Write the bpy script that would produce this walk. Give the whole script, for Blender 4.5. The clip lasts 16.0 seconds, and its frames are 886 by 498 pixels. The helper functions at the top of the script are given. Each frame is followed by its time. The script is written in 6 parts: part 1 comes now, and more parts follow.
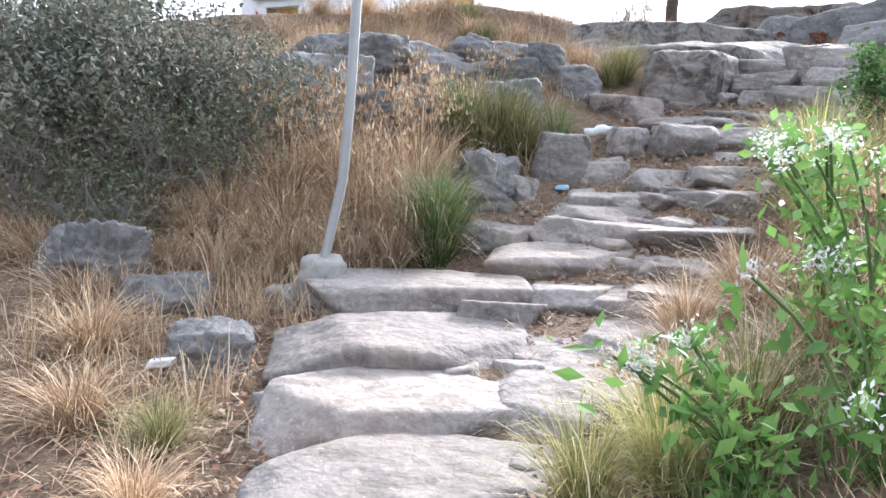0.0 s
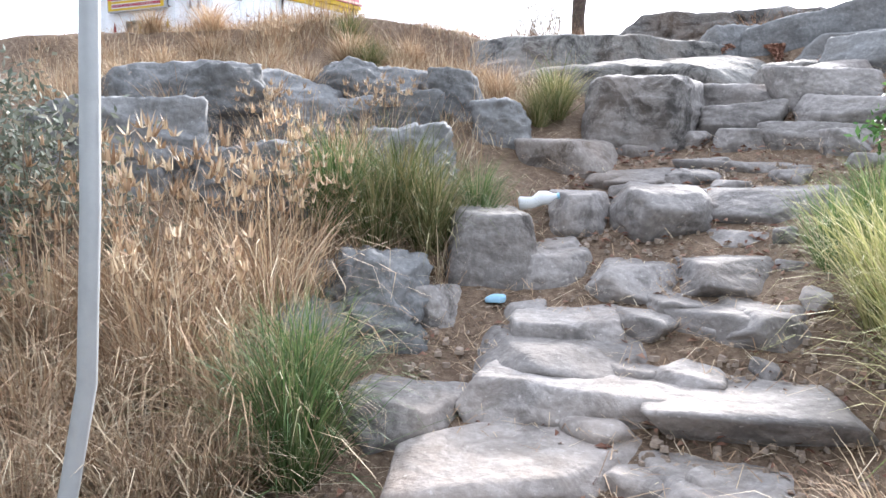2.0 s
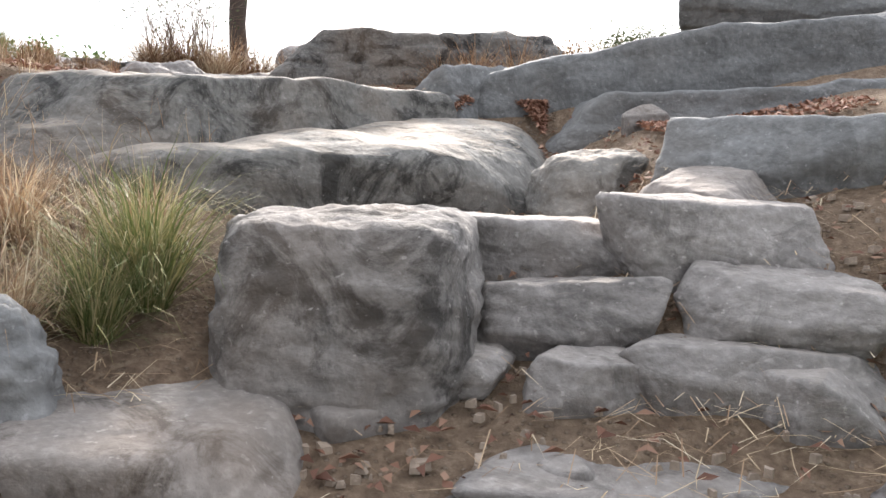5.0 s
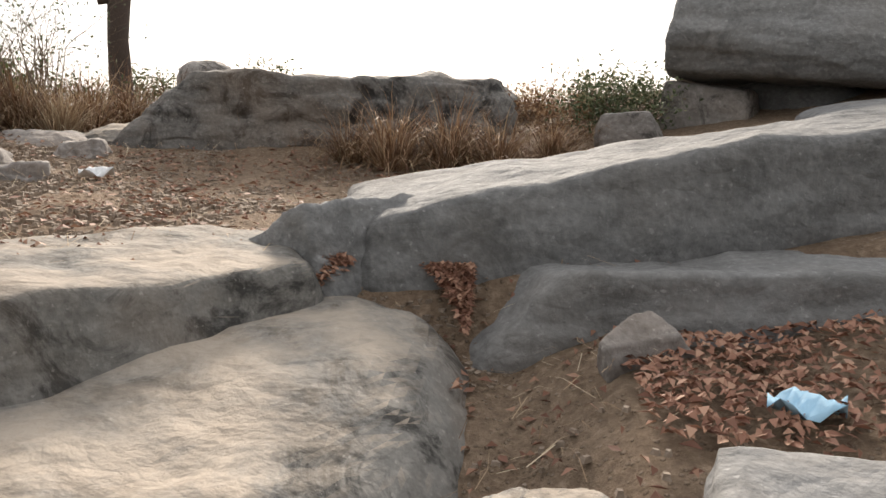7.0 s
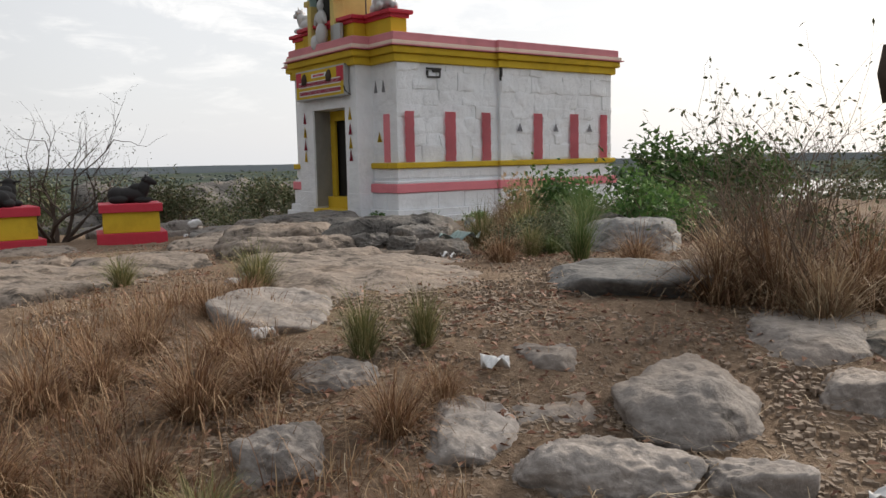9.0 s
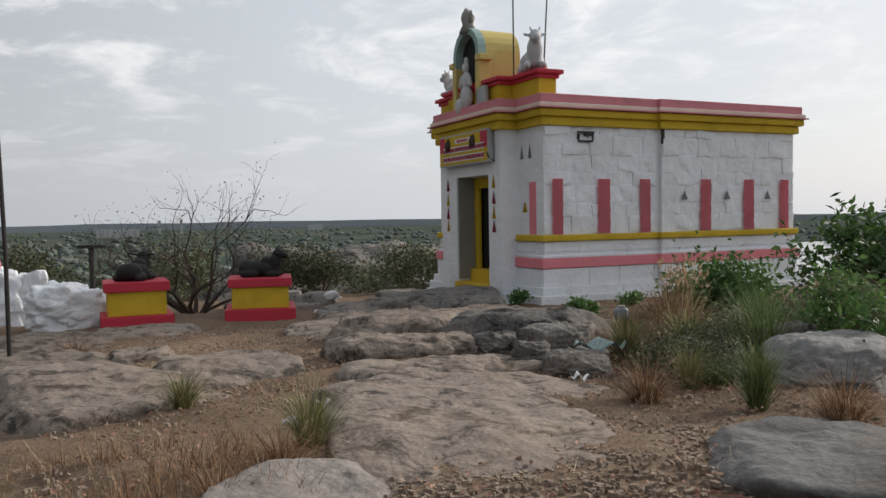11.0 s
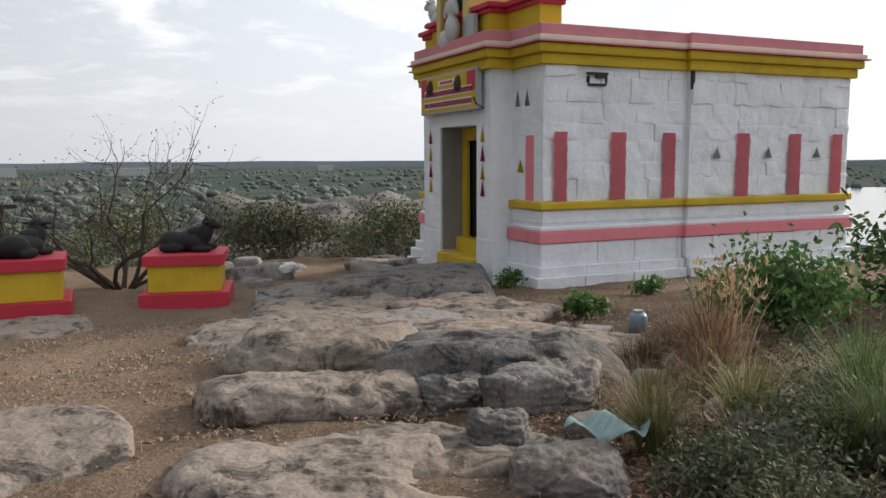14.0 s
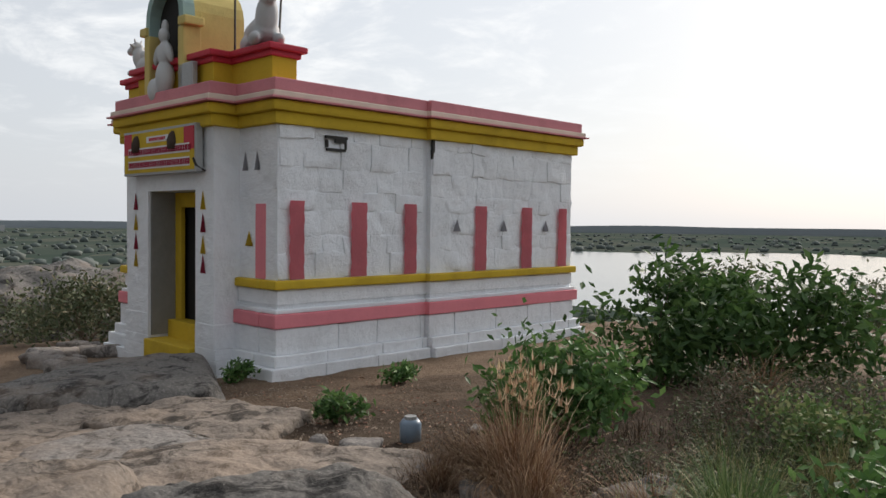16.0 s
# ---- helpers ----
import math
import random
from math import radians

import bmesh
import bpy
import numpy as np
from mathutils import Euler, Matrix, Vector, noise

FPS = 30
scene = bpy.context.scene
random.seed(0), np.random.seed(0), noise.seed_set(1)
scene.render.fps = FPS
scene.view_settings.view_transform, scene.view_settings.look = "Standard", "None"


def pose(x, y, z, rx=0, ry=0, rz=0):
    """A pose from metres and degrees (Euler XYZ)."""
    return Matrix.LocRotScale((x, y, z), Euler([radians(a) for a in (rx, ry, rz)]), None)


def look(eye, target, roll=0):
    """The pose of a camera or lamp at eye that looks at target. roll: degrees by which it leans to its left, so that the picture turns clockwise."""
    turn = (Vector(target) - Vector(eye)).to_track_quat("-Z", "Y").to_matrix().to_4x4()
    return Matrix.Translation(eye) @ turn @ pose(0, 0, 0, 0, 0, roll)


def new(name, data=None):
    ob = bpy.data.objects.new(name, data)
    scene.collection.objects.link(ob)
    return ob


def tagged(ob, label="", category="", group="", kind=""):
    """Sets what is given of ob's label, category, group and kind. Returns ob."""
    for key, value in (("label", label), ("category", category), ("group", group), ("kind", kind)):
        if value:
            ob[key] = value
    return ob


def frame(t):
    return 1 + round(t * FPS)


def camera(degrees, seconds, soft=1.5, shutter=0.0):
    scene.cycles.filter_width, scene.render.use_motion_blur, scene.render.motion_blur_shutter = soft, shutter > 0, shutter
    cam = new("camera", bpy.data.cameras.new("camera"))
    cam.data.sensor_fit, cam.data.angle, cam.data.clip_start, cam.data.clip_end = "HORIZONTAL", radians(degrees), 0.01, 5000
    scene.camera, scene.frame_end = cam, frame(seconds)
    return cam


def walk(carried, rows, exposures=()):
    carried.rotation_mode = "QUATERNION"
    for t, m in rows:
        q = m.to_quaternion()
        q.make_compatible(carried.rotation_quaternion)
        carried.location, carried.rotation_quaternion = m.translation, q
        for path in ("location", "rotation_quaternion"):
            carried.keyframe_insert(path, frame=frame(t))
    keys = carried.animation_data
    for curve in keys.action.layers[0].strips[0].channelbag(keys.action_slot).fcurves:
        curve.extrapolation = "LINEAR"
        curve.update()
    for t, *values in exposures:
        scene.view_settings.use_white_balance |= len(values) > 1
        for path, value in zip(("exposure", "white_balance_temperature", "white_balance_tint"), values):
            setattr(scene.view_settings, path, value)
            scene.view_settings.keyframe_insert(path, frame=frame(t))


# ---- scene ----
cam = camera(57.5, 16.0)

PATH = [
    (0, (4.759, -3.413, -0.028), (3.56, -1.838, -0.318), 2.2),
    (0.5, (4.575, -2.899, 0.11), (3.378, -1.323, -0.179), 1.0),
    (1, (4.246, -2.458, 0.24), (3.049, -0.878, -0.023), 0.7),
    (1.5, (3.906, -2.032, 0.246), (2.774, -0.404, -0.019), 0.4),
    (2, (3.497, -1.523, 0.353), (2.5, 0.19, 0.086), 0.2),
    (2.5, (3.226, -1.002, 0.446), (2.501, 0.847, 0.216), 0.7),
    (3, (3.057, -0.457, 0.527), (2.462, 1.445, 0.352), 0.7),
    (5.5, (2.286, 2.543, 1.236), (2.058, 4.511, 0.96), 1.0),
    (6, (2.358, 3.084, 1.458), (2.129, 5.061, 1.266), 0.7),
    (6.5, (2.323, 3.632, 1.707), (1.973, 5.581, 1.426), -0.8),
    (7, (2.435, 4.198, 1.88), (2.263, 6.165, 1.559), 1.6),
    (7.5, (2.263, 4.714, 2.041), (1.736, 6.621, 1.747), 1.6),
    (8, (2.056, 5.282, 2.213), (1.087, 7.016, 1.977), 1.4),
    (8.5, (1.626, 5.811, 2.374), (0.211, 7.206, 2.149), -0.6),
    (9, (1.14, 6.141, 2.671), (-0.48, 7.291, 2.448), -1.2),
    (9.5, (0.792, 6.492, 2.749), (-1.036, 7.286, 2.582), -1.8),
    (12, (-0.895, 7.999, 3.161), (-2.722, 8.813, 3.131), -0.5),
    (12.5, (-1.388, 8.352, 3.163), (-3.26, 9.054, 3.122), -1.1),
    (13, (-1.829, 8.575, 3.291), (-3.713, 9.229, 3.135), -1.2),
    (13.5, (-2.298, 8.943, 3.322), (-4.167, 9.628, 3.129), -0.6),
    (14, (-2.792, 9.234, 3.342), (-4.619, 10.015, 3.118), -0.3),
    (14.5, (-3.213, 9.352, 3.432), (-5.005, 10.21, 3.206), -0.7),
    (15, (-3.694, 9.571, 3.478), (-5.476, 10.47, 3.349), -1.5),
    (15.5, (-4.12, 9.581, 3.502), (-5.775, 10.697, 3.381), -0.3),
    (16, (-4.487, 9.692, 3.477), (-5.925, 11.08, 3.41), 0.6),
]
walk(cam, [(t, look(eye, target, roll)) for t, eye, target, roll in PATH],
     [(0, 2.0, 5700, 13), (0.5, 2.3, 5650, 13), (1, 2.05, 5700, 12), (1.5, 1.95, 5750, 12), (2, 2.2, 5700, 12), (2.5, 2.3, 5700, 13), (3, 1.7, 5650, 15), (5.5, 1.75, 6400, 11), (6, 1.05, 6600, 11), (6.5, 0.6, 6700, 11), (7, 1.1, 6800, 11), (7.5, 0.6, 6700, 11), (8.5, 0.5, 6900, 11), (9, 0.38, 6700, 11), (9.5, 0.2, 6500, 11), (12, 0.05, 6400, 10), (13, 0.25, 6400, 10), (14.5, 0.5, 6400, 10), (15, 0.3, 6400, 10), (16, 0.15, 6400, 10)])

# ---- light ----
SUN_AZ, SUN_EL = 8.0, 25.0      # degrees to the left of +y, and above the horizon


def setup_world():
    world = bpy.data.worlds.new("sky")
    scene.world = world
    world.use_nodes = True
    nt = world.node_tree
    nt.nodes.clear()
    N, L = nt.nodes.new, nt.links.new
    out, bg = N("ShaderNodeOutputWorld"), N("ShaderNodeBackground")
    sky = N("ShaderNodeTexSky")
    sky.sky_type, sky.sun_disc = "NISHITA", False
    sky.sun_elevation, sky.sun_rotation = radians(SUN_EL), radians(-SUN_AZ)
    sky.dust_density, sky.air_density = 2.5, 1.2
    co, sep = N("ShaderNodeTexCoord"), N("ShaderNodeSeparateXYZ")
    L(co.outputs["Generated"], sep.inputs[0])
    up = N("ShaderNodeMath"); up.operation = "ADD"; up.inputs[1].default_value = 0.16
    L(sep.outputs["Z"], up.inputs[0])
    flat = N("ShaderNodeVectorMath"); flat.operation = "DIVIDE"
    comb = N("ShaderNodeCombineXYZ")
    for k in range(3):
        L(up.outputs[0], comb.inputs[k])
    L(co.outputs["Generated"], flat.inputs[0]); L(comb.outputs[0], flat.inputs[1])
    n1 = N("ShaderNodeTexNoise"); n1.inputs["Scale"].default_value = 2.6; n1.inputs["Detail"].default_value = 9; n1.inputs["Roughness"].default_value = 0.62
    n1.inputs["Distortion"].default_value = 0.35
    L(flat.outputs[0], n1.inputs["Vector"])
    cl = N("ShaderNodeMapRange"); cl.interpolation_type = "SMOOTHSTEP"
    cl.inputs["From Min"].default_value, cl.inputs["From Max"].default_value = 0.47, 0.72
    L(n1.outputs[0], cl.inputs["Value"])
    high = N("ShaderNodeMapRange"); high.inputs["From Min"].default_value, high.inputs["From Max"].default_value = 0.02, 0.25
    L(sep.outputs["Z"], high.inputs["Value"])
    cf = N("ShaderNodeMath"); cf.operation = "MULTIPLY"
    L(cl.outputs[0], cf.inputs[0]); L(high.outputs[0], cf.inputs[1])
    haze = N("ShaderNodeMix"); haze.data_type = "RGBA"
    haze.inputs["Factor"].default_value = 0.86
    L(sky.outputs[0], haze.inputs["A"]); haze.inputs["B"].default_value = (6.75, 7.0, 7.35, 1)
    # the hazy sky is brighter on the sun's side than behind
    half = N("ShaderNodeMath"); half.operation = "MULTIPLY_ADD"; half.inputs[1].default_value = 0.5; half.inputs[2].default_value = 0.5
    L(sep.outputs["Y"], half.inputs[0])
    tone = N("ShaderNodeValToRGB")
    for e, (at, v) in zip((tone.color_ramp.elements[0], tone.color_ramp.elements[1]), ((0.0, 0.27), (1.0, 1.0))):
        e.position, e.color = at, (v, v, v, 1)
    mid = tone.color_ramp.elements.new(0.62)
    mid.color = (0.84, 0.84, 0.84, 1)
    L(half.outputs[0], tone.inputs[0])
    lit = N("ShaderNodeMix"); lit.data_type = "RGBA"; lit.blend_type = "MULTIPLY"; lit.inputs["Factor"].default_value = 1.0
    L(haze.outputs["Result"], lit.inputs["A"]); L(tone.outputs[0], lit.inputs["B"])
    cloud = N("ShaderNodeMix"); cloud.data_type = "RGBA"
    L(cf.outputs[0], cloud.inputs["Factor"]); L(lit.outputs["Result"], cloud.inputs["A"])
    cloud.inputs["B"].default_value = (8.2, 8.2, 8.1, 1)
    L(cloud.outputs["Result"], bg.inputs["Color"])
    bg.inputs["Strength"].default_value = 0.115
    L(bg.outputs[0], out.inputs[0])


setup_world()
sun = new("sun", bpy.data.lights.new("sun", "SUN"))
sun.data.energy, sun.data.angle, sun.data.color = 3.3, radians(12), (1.0, 0.91, 0.8)
_az, _el = radians(SUN_AZ), radians(SUN_EL)
sun.matrix_world = look((-math.sin(_az) * 50, math.cos(_az) * 50, math.tan(_el) * 50), (0, 0, 0))


# ---- materials ----
def material(name, rough=0.85, spec=0.3):
    m = bpy.data.materials.new(name)
    m.use_nodes = True
    b = m.node_tree.nodes["Principled BSDF"]
    b.inputs["Roughness"].default_value = rough
    b.inputs["Specular IOR Level"].default_value = spec
    return m, m.node_tree, b


def noise_tex(nt, scale, detail=6, rough=0.55, vec=None, distort=0.0):
    n = nt.nodes.new("ShaderNodeTexNoise")
    n.inputs["Scale"].default_value, n.inputs["Detail"].default_value = scale, detail
    n.inputs["Roughness"].default_value, n.inputs["Distortion"].default_value = rough, distort
    if vec is not None:
        nt.links.new(vec, n.inputs["Vector"])
    return n.outputs[0]


def ramp(nt, value, stops):
    r = nt.nodes.new("ShaderNodeValToRGB")
    while len(r.color_ramp.elements) < len(stops):
        r.color_ramp.elements.new(0.5)
    for e, (p, c) in zip(r.color_ramp.elements, stops):
        e.position, e.color = p, (*c, 1) if len(c) == 3 else c
    nt.links.new(value, r.inputs[0])
    return r.outputs[0]


def mix(nt, fac, a, b, blend="MIX"):
    m = nt.nodes.new("ShaderNodeMix")
    m.data_type, m.blend_type = "RGBA", blend
    for key, v in (("Factor", fac), ("A", a), ("B", b)):
        if isinstance(v, (int, float)):
            m.inputs[key].default_value = v
        elif isinstance(v, tuple):
            m.inputs[key].default_value = (*v, 1)
        else:
            nt.links.new(v, m.inputs[key])
    return m.outputs["Result"]


def math_node(nt, op, a, b=0.0):
    m = nt.nodes.new("ShaderNodeMath")
    m.operation = op
    for k, v in ((0, a), (1, b)):
        if isinstance(v, (int, float)):
            m.inputs[k].default_value = v
        else:
            nt.links.new(v, m.inputs[k])
    return m.outputs[0]


def bump(nt, bsdf, height, strength, dist):
    b = nt.nodes.new("ShaderNodeBump")
    b.inputs["Strength"].default_value, b.inputs["Distance"].default_value = strength, dist
    nt.links.new(height, b.inputs["Height"])
    nt.links.new(b.outputs[0], bsdf.inputs["Normal"])


def position(nt):
    return nt.nodes.new("ShaderNodeNewGeometry").outputs["Position"]


def object_random(nt):
    return nt.nodes.new("ShaderNodeObjectInfo").outputs["Random"]


def rock_material(name, dark, mid, light, stain=0.5, warm=(0.30, 0.22, 0.16), dust_and_light=0.0):
    m, nt, b = material(name, 0.88, 0.25)
    p = position(nt)
    # bedding: grain drawn out along the layers
    mp = nt.nodes.new("ShaderNodeMapping")
    mp.inputs["Scale"].default_value = (1.0, 1.0, 1.25)
    mp.inputs["Rotation"].default_value = (0.25, 0.18, 0.4)
    nt.links.new(p, mp.inputs["Vector"])
    big = noise_tex(nt, 1.6, 7, 0.6, mp.outputs[0], 0.4)
    fine = noise_tex(nt, 30, 6, 0.62, p)
    col = ramp(nt, big, [(0.22, dark), (0.45, mid), (0.62, mid), (0.85, light)])
    col = mix(nt, 0.3, col, ramp(nt, fine, [(0.3, tuple(c * 0.45 for c in mid)), (0.5, mid), (0.7, tuple(min(1, c * 1.25) for c in light))]))
    # black lichen and water stains
    st = ramp(nt, noise_tex(nt, 3.1, 9, 0.72, p, 0.8), [(0.5, (0, 0, 0)), (0.6, (1, 1, 1))])
    col = mix(nt, math_node(nt, "MULTIPLY", st, stain), col, tuple(c * 0.33 for c in dark))
    # pale lichen spots and rusty dust
    sp = ramp(nt, noise_tex(nt, 38, 3, 0.5, p), [(0.66, (0, 0, 0)), (0.72, (1, 1, 1))])
    col = mix(nt, math_node(nt, "MULTIPLY", sp, 0.35), col, tuple(min(1, c * 1.5) for c in light))
    du = ramp(nt, noise_tex(nt, 0.9, 5, 0.6, p), [(0.5, (0, 0, 0)), (0.7, (1, 1, 1))])
    col = mix(nt, math_node(nt, "MULTIPLY", du, 0.35), col, warm)
    if dust_and_light:
        # trodden sand and dust, also painting light onto the upward-facing tops
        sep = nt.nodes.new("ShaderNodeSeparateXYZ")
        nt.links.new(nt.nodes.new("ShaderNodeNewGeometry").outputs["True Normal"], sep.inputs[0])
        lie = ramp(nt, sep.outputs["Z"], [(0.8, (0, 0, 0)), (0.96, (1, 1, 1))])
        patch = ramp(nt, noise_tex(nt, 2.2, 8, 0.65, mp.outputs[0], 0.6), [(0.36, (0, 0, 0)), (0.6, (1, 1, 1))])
        col = mix(nt, math_node(nt, "MULTIPLY", math_node(nt, "MULTIPLY", lie, patch), dust_and_light), col, (0.42, 0.35, 0.28))
    val = nt.nodes.new("ShaderNodeHueSaturation")
    nt.links.new(math_node(nt, "ADD", math_node(nt, "MULTIPLY", object_random(nt), 0.4), 0.8), val.inputs["Value"])
    nt.links.new(col, val.inputs["Color"])
    nt.links.new(val.outputs[0], b.inputs["Base Color"])
    crack = nt.nodes.new("ShaderNodeTexVoronoi")
    crack.feature = "DISTANCE_TO_EDGE"
    crack.inputs["Scale"].default_value = 3.7
    nt.links.new(mp.outputs[0], crack.inputs["Vector"])
    ck = ramp(nt, crack.outputs["Distance"], [(0.0, (0, 0, 0)), (0.02, (1, 1, 1))])
    # chipped planes, coarse grain and hairline cracks
    chip = nt.nodes.new("ShaderNodeTexVoronoi")
    chip.feature = "F1"
    chip.inputs["Scale"].default_value = 8.5
    warp = nt.nodes.new("ShaderNodeVectorMath")
    warp.operation = "MULTIPLY_ADD"
    wn = nt.nodes.new("ShaderNodeTexNoise")
    wn.inputs["Scale"].default_value, wn.inputs["Detail"].default_value = 6.0, 5
    nt.links.new(mp.outputs[0], wn.inputs["Vector"])
    nt.links.new(wn.outputs["Color"], warp.inputs[0])
    warp.inputs[1].default_value = (0.22, 0.22, 0.22)
    nt.links.new(mp.outputs[0], warp.inputs[2])
    nt.links.new(warp.outputs[0], chip.inputs["Vector"])
    h = math_node(nt, "ADD", math_node(nt, "MULTIPLY", noise_tex(nt, 4.5, 10, 0.58, p, 0.1), 1.0), math_node(nt, "MULTIPLY", ck, 0.012))
    h = math_node(nt, "ADD", h, math_node(nt, "MULTIPLY", chip.outputs["Distance"], -0.26))
    h = math_node(nt, "ADD", h, math_node(nt, "MULTIPLY", fine, 0.06))
    bump(nt, b, h, 0.8, 0.055)
    return m


def dirt_material():
    m, nt, b = material("dirt", 0.95, 0.1)
    p = position(nt)
    big = noise_tex(nt, 0.55, 6, 0.6, p, 0.5)
    fine = noise_tex(nt, 26, 7, 0.7, p)
    col = ramp(nt, big, [(0.3, (0.115, 0.077, 0.052)), (0.5, (0.235, 0.165, 0.112)), (0.7, (0.33, 0.245, 0.175))])
    col = mix(nt, 0.6, col, ramp(nt, fine, [(0.3, (0.05, 0.035, 0.025)), (0.52, (0.175, 0.125, 0.088)), (0.72, (0.36, 0.28, 0.21))]))
    v = nt.nodes.new("ShaderNodeTexVoronoi")
    v.inputs["Scale"].default_value = 34
    nt.links.new(p, v.inputs["Vector"])
    peb = ramp(nt, v.outputs["Distance"], [(0.14, (1, 1, 1)), (0.3, (0, 0, 0))])
    col = mix(nt, math_node(nt, "MULTIPLY", peb, 0.3), col, ramp(nt, noise_tex(nt, 12, 2, 0.5, p), [(0.3, (0.16, 0.12, 0.09)), (0.7, (0.42, 0.36, 0.3))]))
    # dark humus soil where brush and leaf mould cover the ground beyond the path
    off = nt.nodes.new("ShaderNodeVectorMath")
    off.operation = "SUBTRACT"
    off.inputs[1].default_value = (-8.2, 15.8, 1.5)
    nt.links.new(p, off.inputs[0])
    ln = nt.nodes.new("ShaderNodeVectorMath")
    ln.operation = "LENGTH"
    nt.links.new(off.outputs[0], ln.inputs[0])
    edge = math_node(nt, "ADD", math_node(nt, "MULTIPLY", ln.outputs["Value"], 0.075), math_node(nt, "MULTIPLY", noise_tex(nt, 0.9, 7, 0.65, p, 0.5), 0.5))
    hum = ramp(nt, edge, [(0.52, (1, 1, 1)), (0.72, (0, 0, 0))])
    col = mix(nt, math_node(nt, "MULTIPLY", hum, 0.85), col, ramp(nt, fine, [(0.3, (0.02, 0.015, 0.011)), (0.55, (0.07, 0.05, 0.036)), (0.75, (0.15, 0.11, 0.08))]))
    nt.links.new(col, b.inputs["Base Color"])
    bump(nt, b, math_node(nt, "ADD", fine, math_node(nt, "MULTIPLY", peb, 0.5)), 0.9, 0.03)
    return m


def plain_material():
    m, nt, b = material("far_plain", 1.0, 0.0)
    p = position(nt)
    v = nt.nodes.new("ShaderNodeTexVoronoi")
    v.inputs["Scale"].default_value = 0.006
    nt.links.new(p, v.inputs["Vector"])
    field = ramp(nt, v.outputs["Color"], [(0.2, (0.055, 0.075, 0.06)), (0.5, (0.075, 0.092, 0.075)), (0.8, (0.13, 0.13, 0.105))])
    wood = ramp(nt, noise_tex(nt, 0.02, 10, 0.75, p), [(0.4, (0, 0, 0)), (0.6, (1, 1, 1))])
    nt.links.new(mix(nt, wood, field, (0.062, 0.08, 0.07)), b.inputs["Base Color"])
    return m


def painted_wall(name, colour, dirt=0.35, rough=0.8, relief=0.02):
    m, nt, b = material(name, rough, 0.3)
    p = position(nt)
    st = ramp(nt, noise_tex(nt, 1.3, 9, 0.68, p, 0.6), [(0.45, (0, 0, 0)), (0.75, (1, 1, 1))])
    col = mix(nt, math_node(nt, "MULTIPLY", st, dirt), colour, tuple(c * 0.55 for c in colour))
    sp = ramp(nt, noise_tex(nt, 16, 6, 0.7, p), [(0.62, (0, 0, 0)), (0.74, (1, 1, 1))])
    col = mix(nt, math_node(nt, "MULTIPLY", sp, dirt * 0.8), col, tuple(c * 0.45 + 0.03 for c in colour))
    nt.links.new(col, b.inputs["Base Color"])
    h = math_node(nt, "ADD", noise_tex(nt, 4.5, 8, 0.6, p), math_node(nt, "MULTIPLY", noise_tex(nt, 40, 4, 0.6, p), 0.25))
    bump(nt, b, h, 0.7, relief)
    return m


def plain_paint(name, colour, rough=0.6, metal=0.0):
    m, nt, b = material(name, rough, 0.4)
    p = position(nt)
    col = mix(nt, math_node(nt, "MULTIPLY", noise_tex(nt, 14, 7, 0.65, p), 0.6), colour, tuple(c * 0.5 for c in colour))
    nt.links.new(col, b.inputs["Base Color"])
    b.inputs["Metallic"].default_value = metal
    bump(nt, b, noise_tex(nt, 60, 4, 0.6, p), 0.3, 0.004)
    return m


def leaf_material(name, stops, rough=0.6, through_light=0.14):
    """Blades and leaves, each island with its own shade."""
    m, nt, b = material(name, rough, 0.25)
    geo = nt.nodes.new("ShaderNodeNewGeometry")
    col = ramp(nt, geo.outputs["Random Per Island"], stops)
    hsv = nt.nodes.new("ShaderNodeHueSaturation")
    nt.links.new(math_node(nt, "ADD", math_node(nt, "MULTIPLY", object_random(nt), 0.5), 0.75), hsv.inputs["Value"])
    nt.links.new(col, hsv.inputs["Color"])
    nt.links.new(hsv.outputs[0], b.inputs["Base Color"])
    tr = nt.nodes.new("ShaderNodeBsdfTranslucent")
    nt.links.new(hsv.outputs[0], tr.inputs["Color"])
    mx = nt.nodes.new("ShaderNodeMixShader")
    mx.inputs[0].default_value = through_light
    out = nt.nodes["Material Output"]
    nt.links.new(b.outputs[0], mx.inputs[1])
    nt.links.new(tr.outputs[0], mx.inputs[2])
    nt.links.new(mx.outputs[0], out.inputs["Surface"])
    return m


ROCK = rock_material("grey_granite", (0.1, 0.09, 0.082), (0.225, 0.205, 0.19), (0.41, 0.38, 0.35), 0.8)
STEP = rock_material("step_stone", (0.11, 0.098, 0.09), (0.24, 0.218, 0.203), (0.39, 0.36, 0.335), 0.45, dust_and_light=0.15)
DARKROCK = rock_material("blue_grey_rock", (0.085, 0.085, 0.085), (0.17, 0.168, 0.165), (0.28, 0.275, 0.27), 0.35, (0.2, 0.18, 0.16))
TANROCK = rock_material("tan_bedrock", (0.1, 0.082, 0.068), (0.205, 0.17, 0.142), (0.33, 0.285, 0.24), 0.9)
LICHEN = rock_material("lichened_granite", (0.055, 0.05, 0.047), (0.15, 0.14, 0.13), (0.33, 0.31, 0.285), 0.9)
LEDGE = rock_material("stained_bedrock", (0.09, 0.085, 0.078), (0.19, 0.18, 0.165), (0.33, 0.31, 0.285), 0.85, dust_and_light=0.75)
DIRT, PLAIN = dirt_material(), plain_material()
WHITE = painted_wall("whitewash", (0.82, 0.845, 0.88), 0.36, 0.85, 0.08)
PINK = painted_wall("pink_paint", (0.74, 0.24, 0.28), 0.3)
